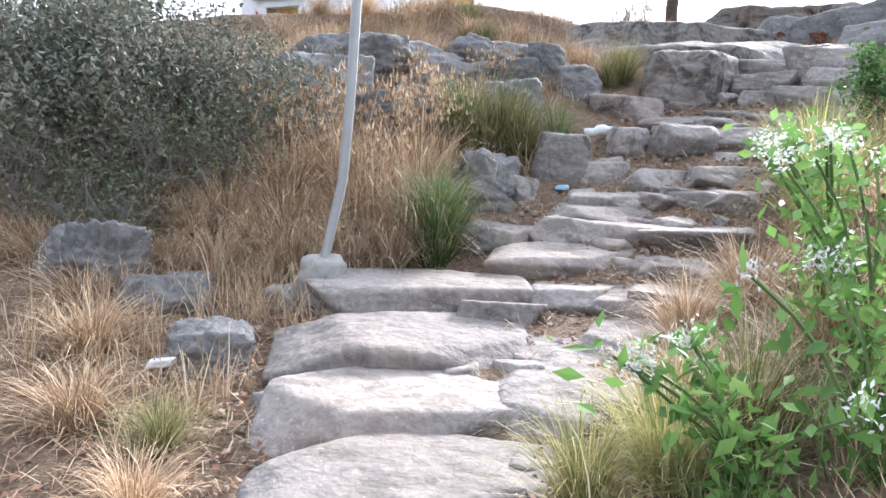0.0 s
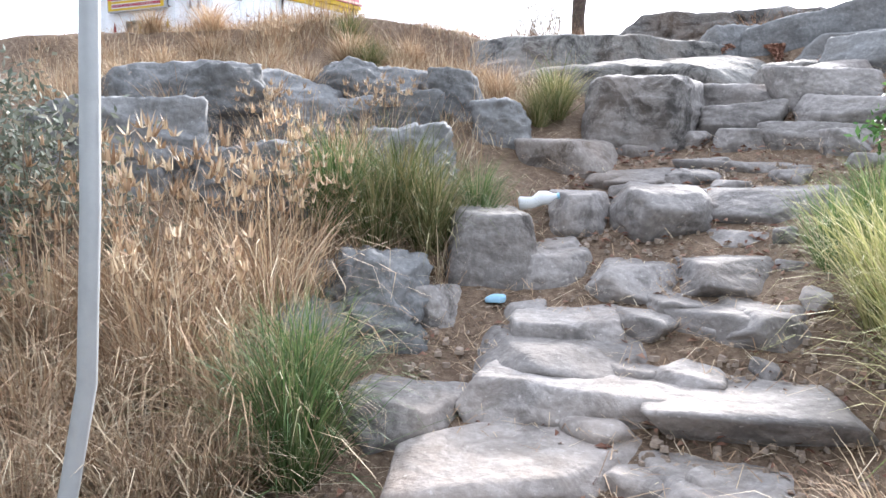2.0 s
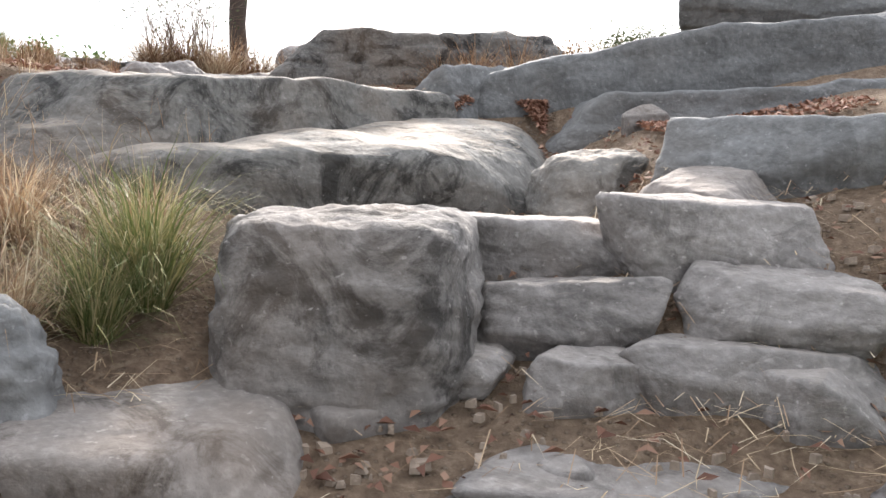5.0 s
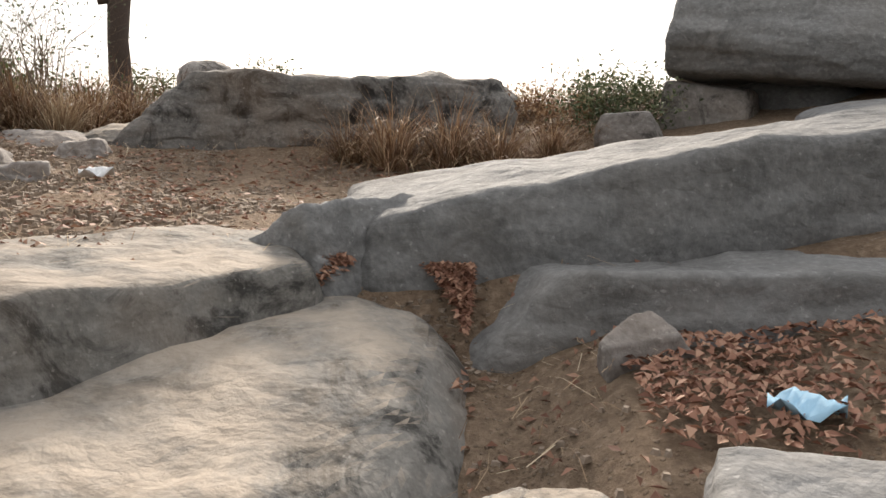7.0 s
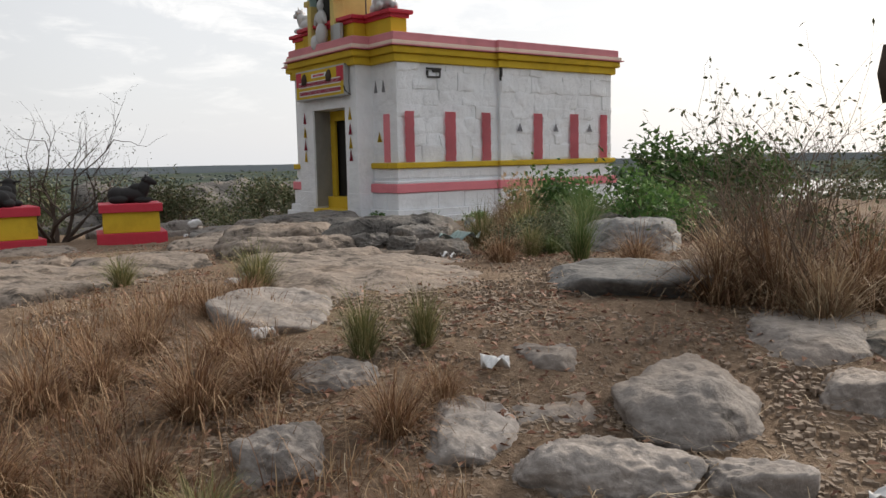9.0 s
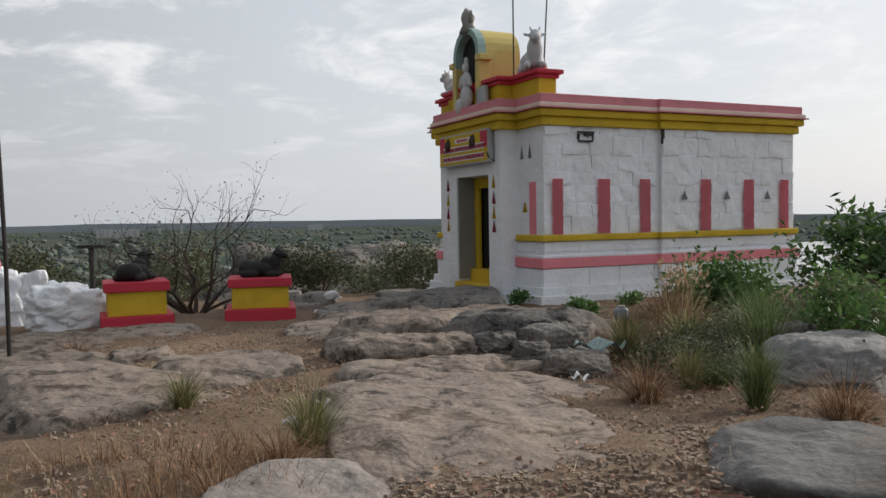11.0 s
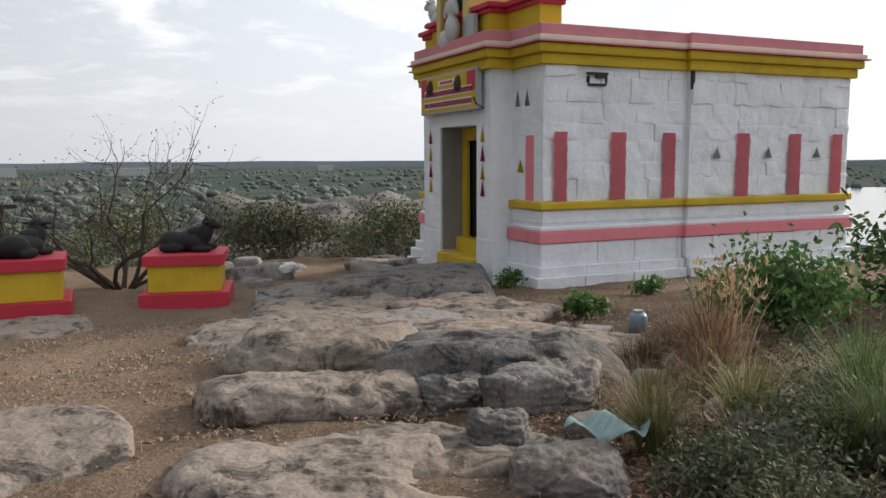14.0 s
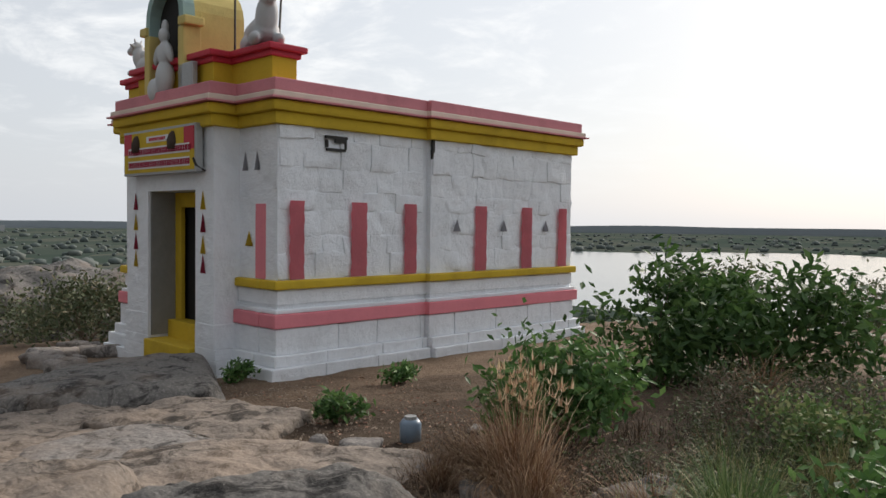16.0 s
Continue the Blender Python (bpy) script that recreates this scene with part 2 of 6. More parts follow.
DUSTYPINK = painted_wall("dusty_pink_paint", (0.6, 0.23, 0.26), 0.45)
CREAM = painted_wall("cream_paint", (0.7, 0.6, 0.5), 0.4)
RED = painted_wall("red_paint", (0.5, 0.035, 0.06), 0.25, 0.6)
YELLOW = painted_wall("yellow_paint", (0.58, 0.4, 0.03), 0.55)
PALEYELLOW = painted_wall("pale_yellow_paint", (0.6, 0.48, 0.17), 0.5)
GREYWALL = painted_wall("bare_cement", (0.26, 0.255, 0.24), 0.5)
# black of the bulls; also stands in for shade in door and niche
BLACKSTONE_SHADE = plain_paint("black_oiled_stone_shade", (0.014, 0.013, 0.013), 0.75)
DARK = plain_paint("dark_iron", (0.035, 0.032, 0.03), 0.6, 0.3)
STEEL = plain_paint("galvanised_pole", (0.42, 0.43, 0.43), 0.5, 0.4)
CEMENT = painted_wall("cement_lump", (0.27, 0.26, 0.245), 0.45)
STATUE = painted_wall("statue_paint", (0.52, 0.53, 0.54), 0.35)
MAROON = painted_wall("maroon_paint", (0.3, 0.02, 0.05), 0.2)
GREYPAINT = painted_wall("faded_grey_paint", (0.33, 0.33, 0.36), 0.3)
TEAL = painted_wall("teal_paint", (0.3, 0.42, 0.4), 0.3)
PAPER = plain_paint("white_paper", (0.78, 0.79, 0.8), 0.7)
BLUEFILM = plain_paint("light_blue_cloth", (0.36, 0.6, 0.78), 0.6)
CANBLUE = plain_paint("cloudy_blue_plastic", (0.2, 0.27, 0.35), 0.35)
TARP = plain_paint("grey_green_plastic", (0.25, 0.36, 0.35), 0.4)
BARK = painted_wall("dry_bark", (0.075, 0.056, 0.046), 0.6, 0.95, 0.05)
TWIG = plain_paint("dry_twig", (0.2, 0.15, 0.11), 0.9)
BRUSHWOOD = leaf_material("dead_brush", [(0.0, (0.03, 0.022, 0.016)), (0.5, (0.075, 0.055, 0.04)), (0.85, (0.15, 0.105, 0.07)), (1.0, (0.3, 0.21, 0.13))], 0.8, 0.05)
DARKTWIG = plain_paint("dark_twig", (0.085, 0.07, 0.058), 0.9)
GREYTWIG = plain_paint("grey_twig", (0.24, 0.22, 0.2), 0.9)
STRAW = leaf_material("straw_blades", [(0.0, (0.24, 0.15, 0.09)), (0.4, (0.42, 0.29, 0.18)), (0.75, (0.56, 0.43, 0.28)), (1.0, (0.68, 0.58, 0.42))], 0.7)
RUSSET = leaf_material("russet_blades", [(0.0, (0.094, 0.048, 0.028)), (0.4, (0.187, 0.105, 0.058)), (0.75, (0.281, 0.176, 0.101)), (1.0, (0.429, 0.328, 0.211))], 0.7)
OLIVE = leaf_material("half_green_blades", [(0.0, (0.075, 0.098, 0.030)), (0.4, (0.150, 0.169, 0.064)), (0.75, (0.285, 0.247, 0.112)), (1.0, (0.413, 0.345, 0.195))], 0.65)
GREEN = leaf_material("green_blades", [(0.0, (0.053, 0.093, 0.028)), (0.5, (0.105, 0.167, 0.056)), (0.8, (0.180, 0.229, 0.087)), (1.0, (0.341, 0.310, 0.167))], 0.6, 0.22)
PALEBLADE = leaf_material("pale_blades", [(0.0, (0.16, 0.19, 0.06)), (0.4, (0.34, 0.34, 0.13)), (0.75, (0.52, 0.47, 0.22)), (1.0, (0.66, 0.58, 0.34))], 0.65, 0.3)
LEAF = leaf_material("green_leaves", [(0.0, (0.038, 0.085, 0.025)), (0.5, (0.076, 0.153, 0.043)), (1.0, (0.145, 0.246, 0.076))], 0.55, 0.3)
DULLLEAF = leaf_material("dull_leaves", [(0.0, (0.05, 0.065, 0.035)), (0.5, (0.095, 0.115, 0.06)), (0.85, (0.15, 0.16, 0.09)), (1.0, (0.23, 0.19, 0.12))], 0.7)
GREYLEAF = leaf_material("grey_green_leaves", [(0.0, (0.08, 0.095, 0.07)), (0.5, (0.15, 0.165, 0.125)), (0.85, (0.22, 0.23, 0.18)), (1.0, (0.3, 0.27, 0.21))], 0.7)
WEEDLEAF = leaf_material("weed_leaves", [(0.0, (0.1, 0.2, 0.05)), (0.5, (0.17, 0.32, 0.08)), (1.0, (0.27, 0.43, 0.13))], 0.55, 0.35)
BROWNLEAF = leaf_material("fallen_leaves", [(0.0, (0.13, 0.06, 0.04)), (0.5, (0.24, 0.12, 0.08)), (1.0, (0.36, 0.22, 0.15))], 0.7, 0.1)
PETAL = leaf_material("white_petals", [(0.0, (0.7, 0.72, 0.7)), (1.0, (0.82, 0.83, 0.8))], 0.7)
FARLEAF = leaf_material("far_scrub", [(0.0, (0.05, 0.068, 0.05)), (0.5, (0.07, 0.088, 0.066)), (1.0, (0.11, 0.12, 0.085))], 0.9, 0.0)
# distance haze is put into this paler, bluer leaf colour
HAZEWOOD = leaf_material("hazy_far_woods", [(0.0, (0.1, 0.122, 0.115)), (0.5, (0.12, 0.142, 0.132)), (1.0, (0.15, 0.165, 0.15))], 0.95, 0.0)
# wooded ridge coloured pale blue-grey to carry the horizon haze
HAZERIDGE = plain_paint("hazy_ridge", (0.36, 0.4, 0.43), 1.0)
CHIP = rock_material("stone_chips", (0.17, 0.13, 0.1), (0.28, 0.22, 0.17), (0.4, 0.33, 0.265), 0.1)
WATER, _nt, _b = material("lake_water", 0.12, 0.5)
_b.inputs["Base Color"].default_value = (0.1, 0.13, 0.14, 1)
bump(_nt, _b, noise_tex(_nt, 0.8, 4, 0.6, position(_nt)), 0.08, 0.3)
_FAR = plain_paint("far_masonry", (0.5, 0.5, 0.5), 0.9)


# ---- mesh helpers ----
def mesh_ob(name, verts, faces, mat, parent=None, label="", smooth=False):
    me = bpy.data.meshes.new(name)
    me.from_pydata([tuple(v) for v in verts], [], [tuple(int(i) for i in f) for f in faces])
    if smooth:
        me.shade_smooth()
    me.materials.append(mat)
    ob = new(name, me)
    if parent is not None:
        ob.parent = parent
    if label:
        ob["label"] = label
    return ob


def part(name, bm, mat, parent=None, label="", smooth=False):
    me = bpy.data.meshes.new(name)
    bm.to_mesh(me)
    bm.free()
    if smooth:
        me.shade_smooth()
    me.materials.append(mat)
    ob = new(name, me)
    if parent is not None:
        ob.parent = parent
    if label:
        ob["label"] = label
    return ob


def thing(name, m, label, category, group="", kind=""):
    ob = new(name)
    ob.matrix_world = m
    return tagged(ob, label, category, group, kind)


def box(x0, x1, y0, y1, z0, z1, bevel=0.0, bm=None, wobble=0.0, cuts=0):
    own = bmesh.new()
    bmesh.ops.create_cube(own, size=1)
    for v in own.verts:
        v.co = ((x0 + x1) / 2 + v.co.x * (x1 - x0), (y0 + y1) / 2 + v.co.y * (y1 - y0), (z0 + z1) / 2 + v.co.z * (z1 - z0))
    if cuts:
        bmesh.ops.subdivide_edges(own, edges=own.edges[:], cuts=cuts, use_grid_fill=True)
    if bevel:
        sharp = [e for e in own.edges if len(e.link_faces) == 2 and e.calc_face_angle(0) > 0.5]
        bmesh.ops.bevel(own, geom=sharp, offset=bevel, segments=2, affect="EDGES", profile=0.6)
    if wobble:
        for v in own.verts:
            v.co += noise.noise_vector(v.co * 2.3 + Vector((x0, y0, z0))) * wobble
    if bm is None:
        return own
    me = bpy.data.meshes.new("tmp")
    own.to_mesh(me)
    own.free()
    bm.from_mesh(me)
    bpy.data.meshes.remove(me)
    return bm


def tube(points, radii, sides=6):
    """Verts and faces of a tapered tube along points."""
    verts, faces = [], []
    pts = [Vector(p) for p in points]
    for i, p in enumerate(pts):
        d = (pts[min(i + 1, len(pts) - 1)] - pts[max(i - 1, 0)]).normalized()
        a = d.orthogonal().normalized()
        b = d.cross(a)
        for k in range(sides):
            th = 2 * math.pi * k / sides
            verts.append(p + (a * math.cos(th) + b * math.sin(th)) * radii[i])
        if i:
            o = (i - 1) * sides
            faces += [(o + k, o + (k + 1) % sides, o + sides + (k + 1) % sides, o + sides + k) for k in range(sides)]
    faces.append(tuple(range(sides))[::-1])
    faces.append(tuple(range((len(pts) - 1) * sides, len(pts) * sides)))
    return verts, faces


def join(pieces):
    verts, faces = [], []
    for v, f in pieces:
        o = len(verts)
        verts += list(v)
        faces += [tuple(i + o for i in q) for q in f]
    return verts, faces



def ground_z(x, y):
    """Height of the bare ground, without its fine relief."""
    x, y = np.asarray(x, float), np.asarray(y, float)
    v = y + 0.7 * np.maximum(0, 1.8 - np.maximum(x, -4)) 
    z = np.interp(v, [-40, -6, -3.4, -0.8, 0.5, 1.2, 1.9, 2.4, 3.2, 3.9, 4.6, 5.0, 5.9, 6.8, 7.1, 7.4, 8, 9, 12],
                  [-14, -1.95, -1.5, -1.12, -0.95, -0.72, -0.52, -0.33, -0.02, 0.2, 0.45, 0.6, 0.72, 0.92, 1.0, 1.3, 1.32, 1.34, 1.45])
    z = z + 0.28 * np.exp(-((x + 3.5) / 2.8) ** 2 - ((y - 10) / 5) ** 2) - 0.045 * np.maximum(0, -8 - x)
    z = z + np.clip(x - 3.2, 0, 6) * 0.22 + 0.12 * np.clip(y - 9, 0, 5) / (1 + np.exp(-2 * np.clip(x, -50, 50)))
    z = z + 0.2 * np.exp(-((x + 1.3) / 1.0) ** 2 - ((y - 4.9) / 1.1) ** 2)
    # the earth banks up between the last steps and the slabs
    z = z + np.clip((x - 2.45) / 0.35, 0, 1) * np.interp(y, [4.2, 4.8, 5.4, 5.9, 6.3, 6.8, 7.0, 7.4], [0, 0.14, 0.22, 0.3, 0.3, 0.22, 0.17, 0])
    d = np.maximum(0, np.sqrt(((x + 7) / 17) ** 2 + ((y - 10) / 17) ** 2) - 1) * 16
    return np.maximum(z - 0.5 * d * d / (d + 4), -45)

def gz(x, y):
    return float(ground_z(x, y))


# ---- ground: one sheet from the hill to the horizon ----
def build_ground():
    def axis(lo, hi, step):
        near = list(np.arange(lo, hi + 1e-6, step))
        out, s = [], step
        for sign, start in ((-1, lo), (1, hi)):
            far, p, s = [], start, step
            while abs(p - start) < 4700:
                s = min(s * 1.16, 320)
                p += sign * s
                far.append(p)
            out.append(far)
        return np.array(out[0][::-1] + near + out[1])
    xs, ys = axis(-19, 6.5, 0.11), axis(-4.5, 18, 0.11)
    gx, gy = np.meshgrid(xs, ys)
    z = ground_z(gx, gy)
    flat = z <= -44.99
    co = np.stack([gx.ravel(), gy.ravel(), z.ravel()], 1)
    for i in np.nonzero(~flat.ravel())[0]:
        x, y, h = co[i]
        p = Vector((x, y, 0))
        r = max(1.0, (abs(x + 6) + abs(y - 8)) / 18)
        co[i, 2] = h + 0.05 * noise.fractal(p * 1.1, 1.0, 2.0, 4) + 0.018 * noise.fractal(p * 6, 1.0, 2.0, 3) + (0.35 * noise.fractal(p * 0.12, 1.0, 2.0, 4) * min(6, r - 1) if r > 1 else 0)
    nx, ny = len(xs), len(ys)
    j, i = np.meshgrid(np.arange(ny - 1), np.arange(nx - 1), indexing="ij")
    a = (j * nx + i).ravel()
    quads = np.stack([a, a + 1, a + nx + 1, a + nx], 1)
    me = bpy.data.meshes.new("ground")
    me.vertices.add(len(co)); me.vertices.foreach_set("co", co.ravel())
    me.loops.add(quads.size); me.loops.foreach_set("vertex_index", quads.ravel())
    me.polygons.add(len(quads)); me.polygons.foreach_set("loop_start", np.arange(0, quads.size, 4))
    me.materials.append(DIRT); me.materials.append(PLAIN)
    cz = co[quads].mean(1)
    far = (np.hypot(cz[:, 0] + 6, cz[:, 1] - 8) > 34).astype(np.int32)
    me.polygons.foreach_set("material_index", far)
    me.update(); me.validate(); me.shade_smooth()
    return tagged(new("ground", me), "bare brown hilltop earth falling to a wide scrub plain", "ground", kind="structure")


build_ground()

# ---- rocks ----
_CUBE = {}


def cube_dirs(n):
    """Unit directions and quads of a subdivided cube."""
    if n not in _CUBE:
        index, verts, faces = {}, [], []
        g = [math.tan((2 * k / n - 1) * math.pi / 4) for k in range(n + 1)]
        def vid(p):
            key = tuple(round(c, 5) for c in p)
            if key not in index:
                index[key] = len(verts)
                verts.append(p)
            return index[key]
        for ax in range(3):
            for s in (-1, 1):
                for i in range(n):
                    for j in range(n):
                        q = []
                        for di, dj in ((0, 0), (1, 0), (1, 1), (0, 1)):
                            p = [0, 0, 0]
                            p[ax], p[(ax + 1) % 3], p[(ax + 2) % 3] = s, g[i + di], g[j + dj]
                            q.append(vid(tuple(p)))
                        faces.append(q if s > 0 else q[::-1])
        d = np.array(verts, float)
        _CUBE[n] = (d / np.linalg.norm(d, axis=1)[:, None], faces)
    return _CUBE[n]


def rock_mesh(name, a, b, c, seed, mat, res=16, cut=6, round_off=0.06, rough=0.05, top_tilt=0.06, undercut=0.0):
    """A broken stone: a box of half sizes a, b, c with corners split off, softened and weathered."""
    rng = np.random.default_rng(seed)
    d, faces = cube_dirs(res)
    planes = []
    for ax in range(3):
        for s in (-1, 1):
            n = rng.normal(0, 0.13 if ax < 2 else top_tilt, 3)
            n[ax] = s
            if ax < 2:
                n[2] -= undercut
            planes.append((n / np.linalg.norm(n), rng.uniform(0.95, 1.02)))
    for k in range(cut):
        th = rng.uniform(0, 2 * math.pi)
        n = np.array([math.cos(th), math.sin(th), rng.uniform(-0.25, 0.75)])
        planes.append((n / np.linalg.norm(n), rng.uniform(0.95, 1.3)))
    # soft minimum of the distances to the planes keeps the arrises a little rounded
    p = 1 / max(round_off, 0.02)
    inv = np.zeros(len(d))
    for n, dist in planes:
        inv += np.maximum(d @ n / dist, 0) ** p
    r = inv ** (-1 / p)
    v = d * r[:, None] * np.array([a, b, c])
    size = max(a, b, c)
    off = Vector(rng.uniform(-50, 50, 3))
    nrm = d / np.array([a, b, c]); nrm /= np.linalg.norm(nrm, axis=1)[:, None]
    small = min(a, b, c)
    k1, k2 = 1.5 / max(size, 0.25), 6.5 / max(size, 0.3)
    out = []
    for q, n in zip(v, nrm):
        w = Vector(q)
        # layered relief: the noise is squeezed along z
        l = Vector((w.x, w.y, w.z * 2.2)) + off
        h = rough * small * 2.2 * noise.fractal(l * k1, 1.0, 2.0, 3) + rough * 0.5 * min(small, 0.3) * 2 * (noise.fractal(l * k2, 0.9, 2.0, 4) + 0.6 * noise.ridged_multi_fractal(l * k2 * 0.6, 0.9, 2.0, 3, 1.0, 2.0) - 0.6)
        out.append(q + n * h)
    me = bpy.data.meshes.new(name)
    me.from_pydata([tuple(q) for q in out], [], faces)
    me.materials.append(mat)
    me.shade_smooth()
    return me


_seed = [100]


def stone(x, y, zb, zt, a, b, yaw, name="step_stone", mat=None, label="flat grey stone laid as a hillside step", category="stone",
          group="stone steps", bury=0.16, tilt=(0.0, 0.0), res=28, cut=11, soft=0.018, rough=0.03, top_tilt=0.09, undercut=0.2):
    """A stone whose top lies at zt and whose foot is sunk under zb."""
    _seed[0] += 1
    lo = zb - bury
    c = (zt - lo) / 2
    ob = new(name, rock_mesh(name, a * 1.12, b * 1.12, c * 1.02, _seed[0], mat or STEP, res, cut, soft, rough, top_tilt, undercut))
    ob.matrix_world = pose(x, y, (zt + lo) / 2, tilt[0], tilt[1], yaw)
    return tagged(ob, label, category, group)


def boulder(x, y, zb, zt, a, b, yaw, label="weathered grey granite boulder on the slope", mat=None, soft=0.05, res=26, name="boulder", **kw):
    return stone(x, y, zb, zt, a, b, yaw, name=name, mat=mat or ROCK, label=label, category="rock", group="hillside rocks", soft=soft, res=res, undercut=0.0, **kw)



# stone steps and rocks of the climb, from the foot upwards
stone(3.21, -1.50, -1.22, -1.09, 0.48, 0.29, 39)
stone(2.73, -1.06, -1.19, -1.05, 0.44, 0.33, 41)
stone(3.17, -0.64, -1.11, -1.02, 0.22, 0.33, 30)
stone(2.35, -0.48, -1.11, -0.96, 0.57, 0.35, 40)
stone(2.90, -0.11, -1.06, -1.01, 0.19, 0.28, 29)
stone(3.19, 0.12, -1.01, -0.94, 0.21, 0.32, 24)
stone(1.94, 0.19, -1.01, -0.86, 0.57, 0.30, 42)
stone(2.61, 0.66, -0.96, -0.87, 0.23, 0.28, 26)
stone(3.15, 0.72, -0.92, -0.82, 0.19, 0.17, 15)
stone(2.37, 1.02, -0.82, -0.73, 0.43, 0.22, 27)
stone(3.04, 1.25, -0.79, -0.72, 0.32, 0.28, 15)
stone(2.43, 1.48, -0.69, -0.58, 0.42, 0.22, 23)
stone(2.03, 2.09, -0.59, -0.51, 0.36, 0.54, 24)
stone(2.99, 1.78, -0.66, -0.57, 0.27, 0.41, 14)
stone(2.81, 2.33, -0.48, -0.37, 0.24, 0.37, 14)
stone(1.84, 2.49, -0.39, -0.23, 0.19, 0.29, 22)
stone(2.26, 2.52, -0.40, -0.26, 0.21, 0.32, 15)
stone(2.69, 2.75, -0.33, -0.22, 0.26, 0.40, 7)
stone(2.59, 2.32, -0.43, -0.37, 0.15, 0.20, 9)
stone(1.80, 2.99, -0.17, 0.05, 0.14, 0.21, 20)
stone(2.25, 3.20, -0.15, 0.09, 0.27, 0.37, 12)
stone(2.80, 3.57, -0.06, 0.09, 0.34, 0.51, 4)
stone(1.97, 3.98, 0.09, 0.17, 0.32, 0.50, 14)
stone(2.62, 4.15, 0.08, 0.22, 0.36, 0.24, 5)
stone(2.71, 3.02, -0.15, -0.12, 0.22, 0.19, 6)
stone(2.48, 4.30, 0.33, 0.44, 0.19, 0.10, 7)
stone(2.92, 4.40, 0.35, 0.47, 0.32, 0.17, 2)
stone(3.11, 4.48, 0.30, 0.42, 0.21, 0.32, -1)
stone(2.93, 4.86, 0.66, 0.86, 0.32, 0.17, 8)
boulder(1.31, 4.02, 0.18, 0.36, 0.29, 0.46, 21)
boulder(1.49, 2.43, -0.40, -0.02, 0.21, 0.34, 28)
boulder(1.44, 1.76, -0.53, -0.35, 0.19, 0.12, 36)
boulder(0.94, 1.86, -0.38, -0.27, 0.18, 0.16, 42)
boulder(-0.30, 3.18, 0.46, 0.61, 0.32, 0.18, 43, mat=DARKROCK, soft=0.03, rough=0.1, cut=11)
boulder(0.46, 3.89, 0.53, 0.86, 0.18, 0.10, 31, mat=DARKROCK, soft=0.03, rough=0.1, cut=11)
boulder(0.27, 3.42, 0.40, 0.68, 0.24, 0.13, 36, mat=DARKROCK, soft=0.03, rough=0.1, cut=11)
boulder(0.93, 3.73, 0.34, 0.63, 0.19, 0.10, 27, mat=DARKROCK, soft=0.03, rough=0.1, cut=11)
boulder(-0.39, 3.13, 0.44, 0.65, 0.50, 0.28, 40, mat=DARKROCK, soft=0.03, rough=0.1, cut=11)
boulder(-0.99, 2.96, 0.51, 0.88, 0.76, 0.42, 44, mat=DARKROCK, soft=0.03, rough=0.1, cut=11)
boulder(-0.77, 1.68, 0.04, 0.50, 0.37, 0.20, 51, mat=DARKROCK, soft=0.03, rough=0.1, cut=11)
boulder(1.23, 1.72, -0.57, -0.20, 0.22, 0.35, 36, mat=DARKROCK, soft=0.03, rough=0.1, cut=11)
boulder(-0.07, -0.86, -1.00, -0.73, 0.18, 0.29, 62, mat=DARKROCK, soft=0.03, rough=0.1, cut=11)
stone(2.4, 4.62, 0.45, 0.6, 0.24, 0.2, -3)
stone(3.05, 4.6, 0.5, 0.66, 0.25, 0.2, -16)
stone(2.42, 5.1, 0.5, 0.75, 0.3, 0.24, -2)
stone(2.93, 5.2, 0.75, 0.92, 0.24, 0.19, -14, tilt=(6, 4))
stone(2.87, 6.76, 1.08, 1.24, 0.13, 0.08, 20, tilt=(10, -6))
stone(-0.93, 8.29, 1.47, 1.59, 0.29, 0.16, 44, label="flat grey stone lying in the trodden earth", group="path stones", soft=0.05, rough=0.09, top_tilt=0.16, cut=14)
stone(-0.53, 8.72, 1.46, 1.53, 0.18, 0.14, 33, label="flat grey stone lying in the trodden earth", group="path stones", soft=0.05, rough=0.09, top_tilt=0.16, cut=14)
stone(-1.61, 8.68, 1.54, 1.57, 0.27, 0.37, 47, label="flat grey stone lying in the trodden earth", group="path stones", soft=0.05, rough=0.09, top_tilt=0.16, cut=14)
stone(-1.52, 8.13, 1.51, 1.58, 0.18, 0.28, 53, label="flat grey stone lying in the trodden earth", group="path stones", soft=0.05, rough=0.09, top_tilt=0.16, cut=14)
stone(-1.10, 9.08, 1.50, 1.67, 0.26, 0.42, 37, label="flat grey stone lying in the trodden earth", group="path stones", soft=0.05, rough=0.09, top_tilt=0.16, cut=14)
stone(-1.95, 9.03, 1.60, 1.66, 0.17, 0.28, 47, label="flat grey stone lying in the trodden earth", group="path stones", soft=0.05, rough=0.09, top_tilt=0.16, cut=14)
stone(-1.36, 10.50, 1.59, 1.68, 0.35, 0.56, 30, label="flat grey stone lying in the trodden earth", group="path stones", soft=0.05, rough=0.09, top_tilt=0.16, cut=14)
stone(-0.70, 9.81, 1.53, 1.63, 0.16, 0.24, 27, label="flat grey stone lying in the trodden earth", group="path stones", soft=0.05, rough=0.09, top_tilt=0.16, cut=14)
stone(-1.66, 7.36, 1.49, 1.62, 0.14, 0.14, 66, label="flat grey stone lying in the trodden earth", group="path stones", soft=0.05, rough=0.09, top_tilt=0.16, cut=14)
stone(-2.34, 7.95, 1.58, 1.66, 0.19, 0.22, 62, label="flat grey stone lying in the trodden earth", group="path stones", soft=0.05, rough=0.09, top_tilt=0.16, cut=14)
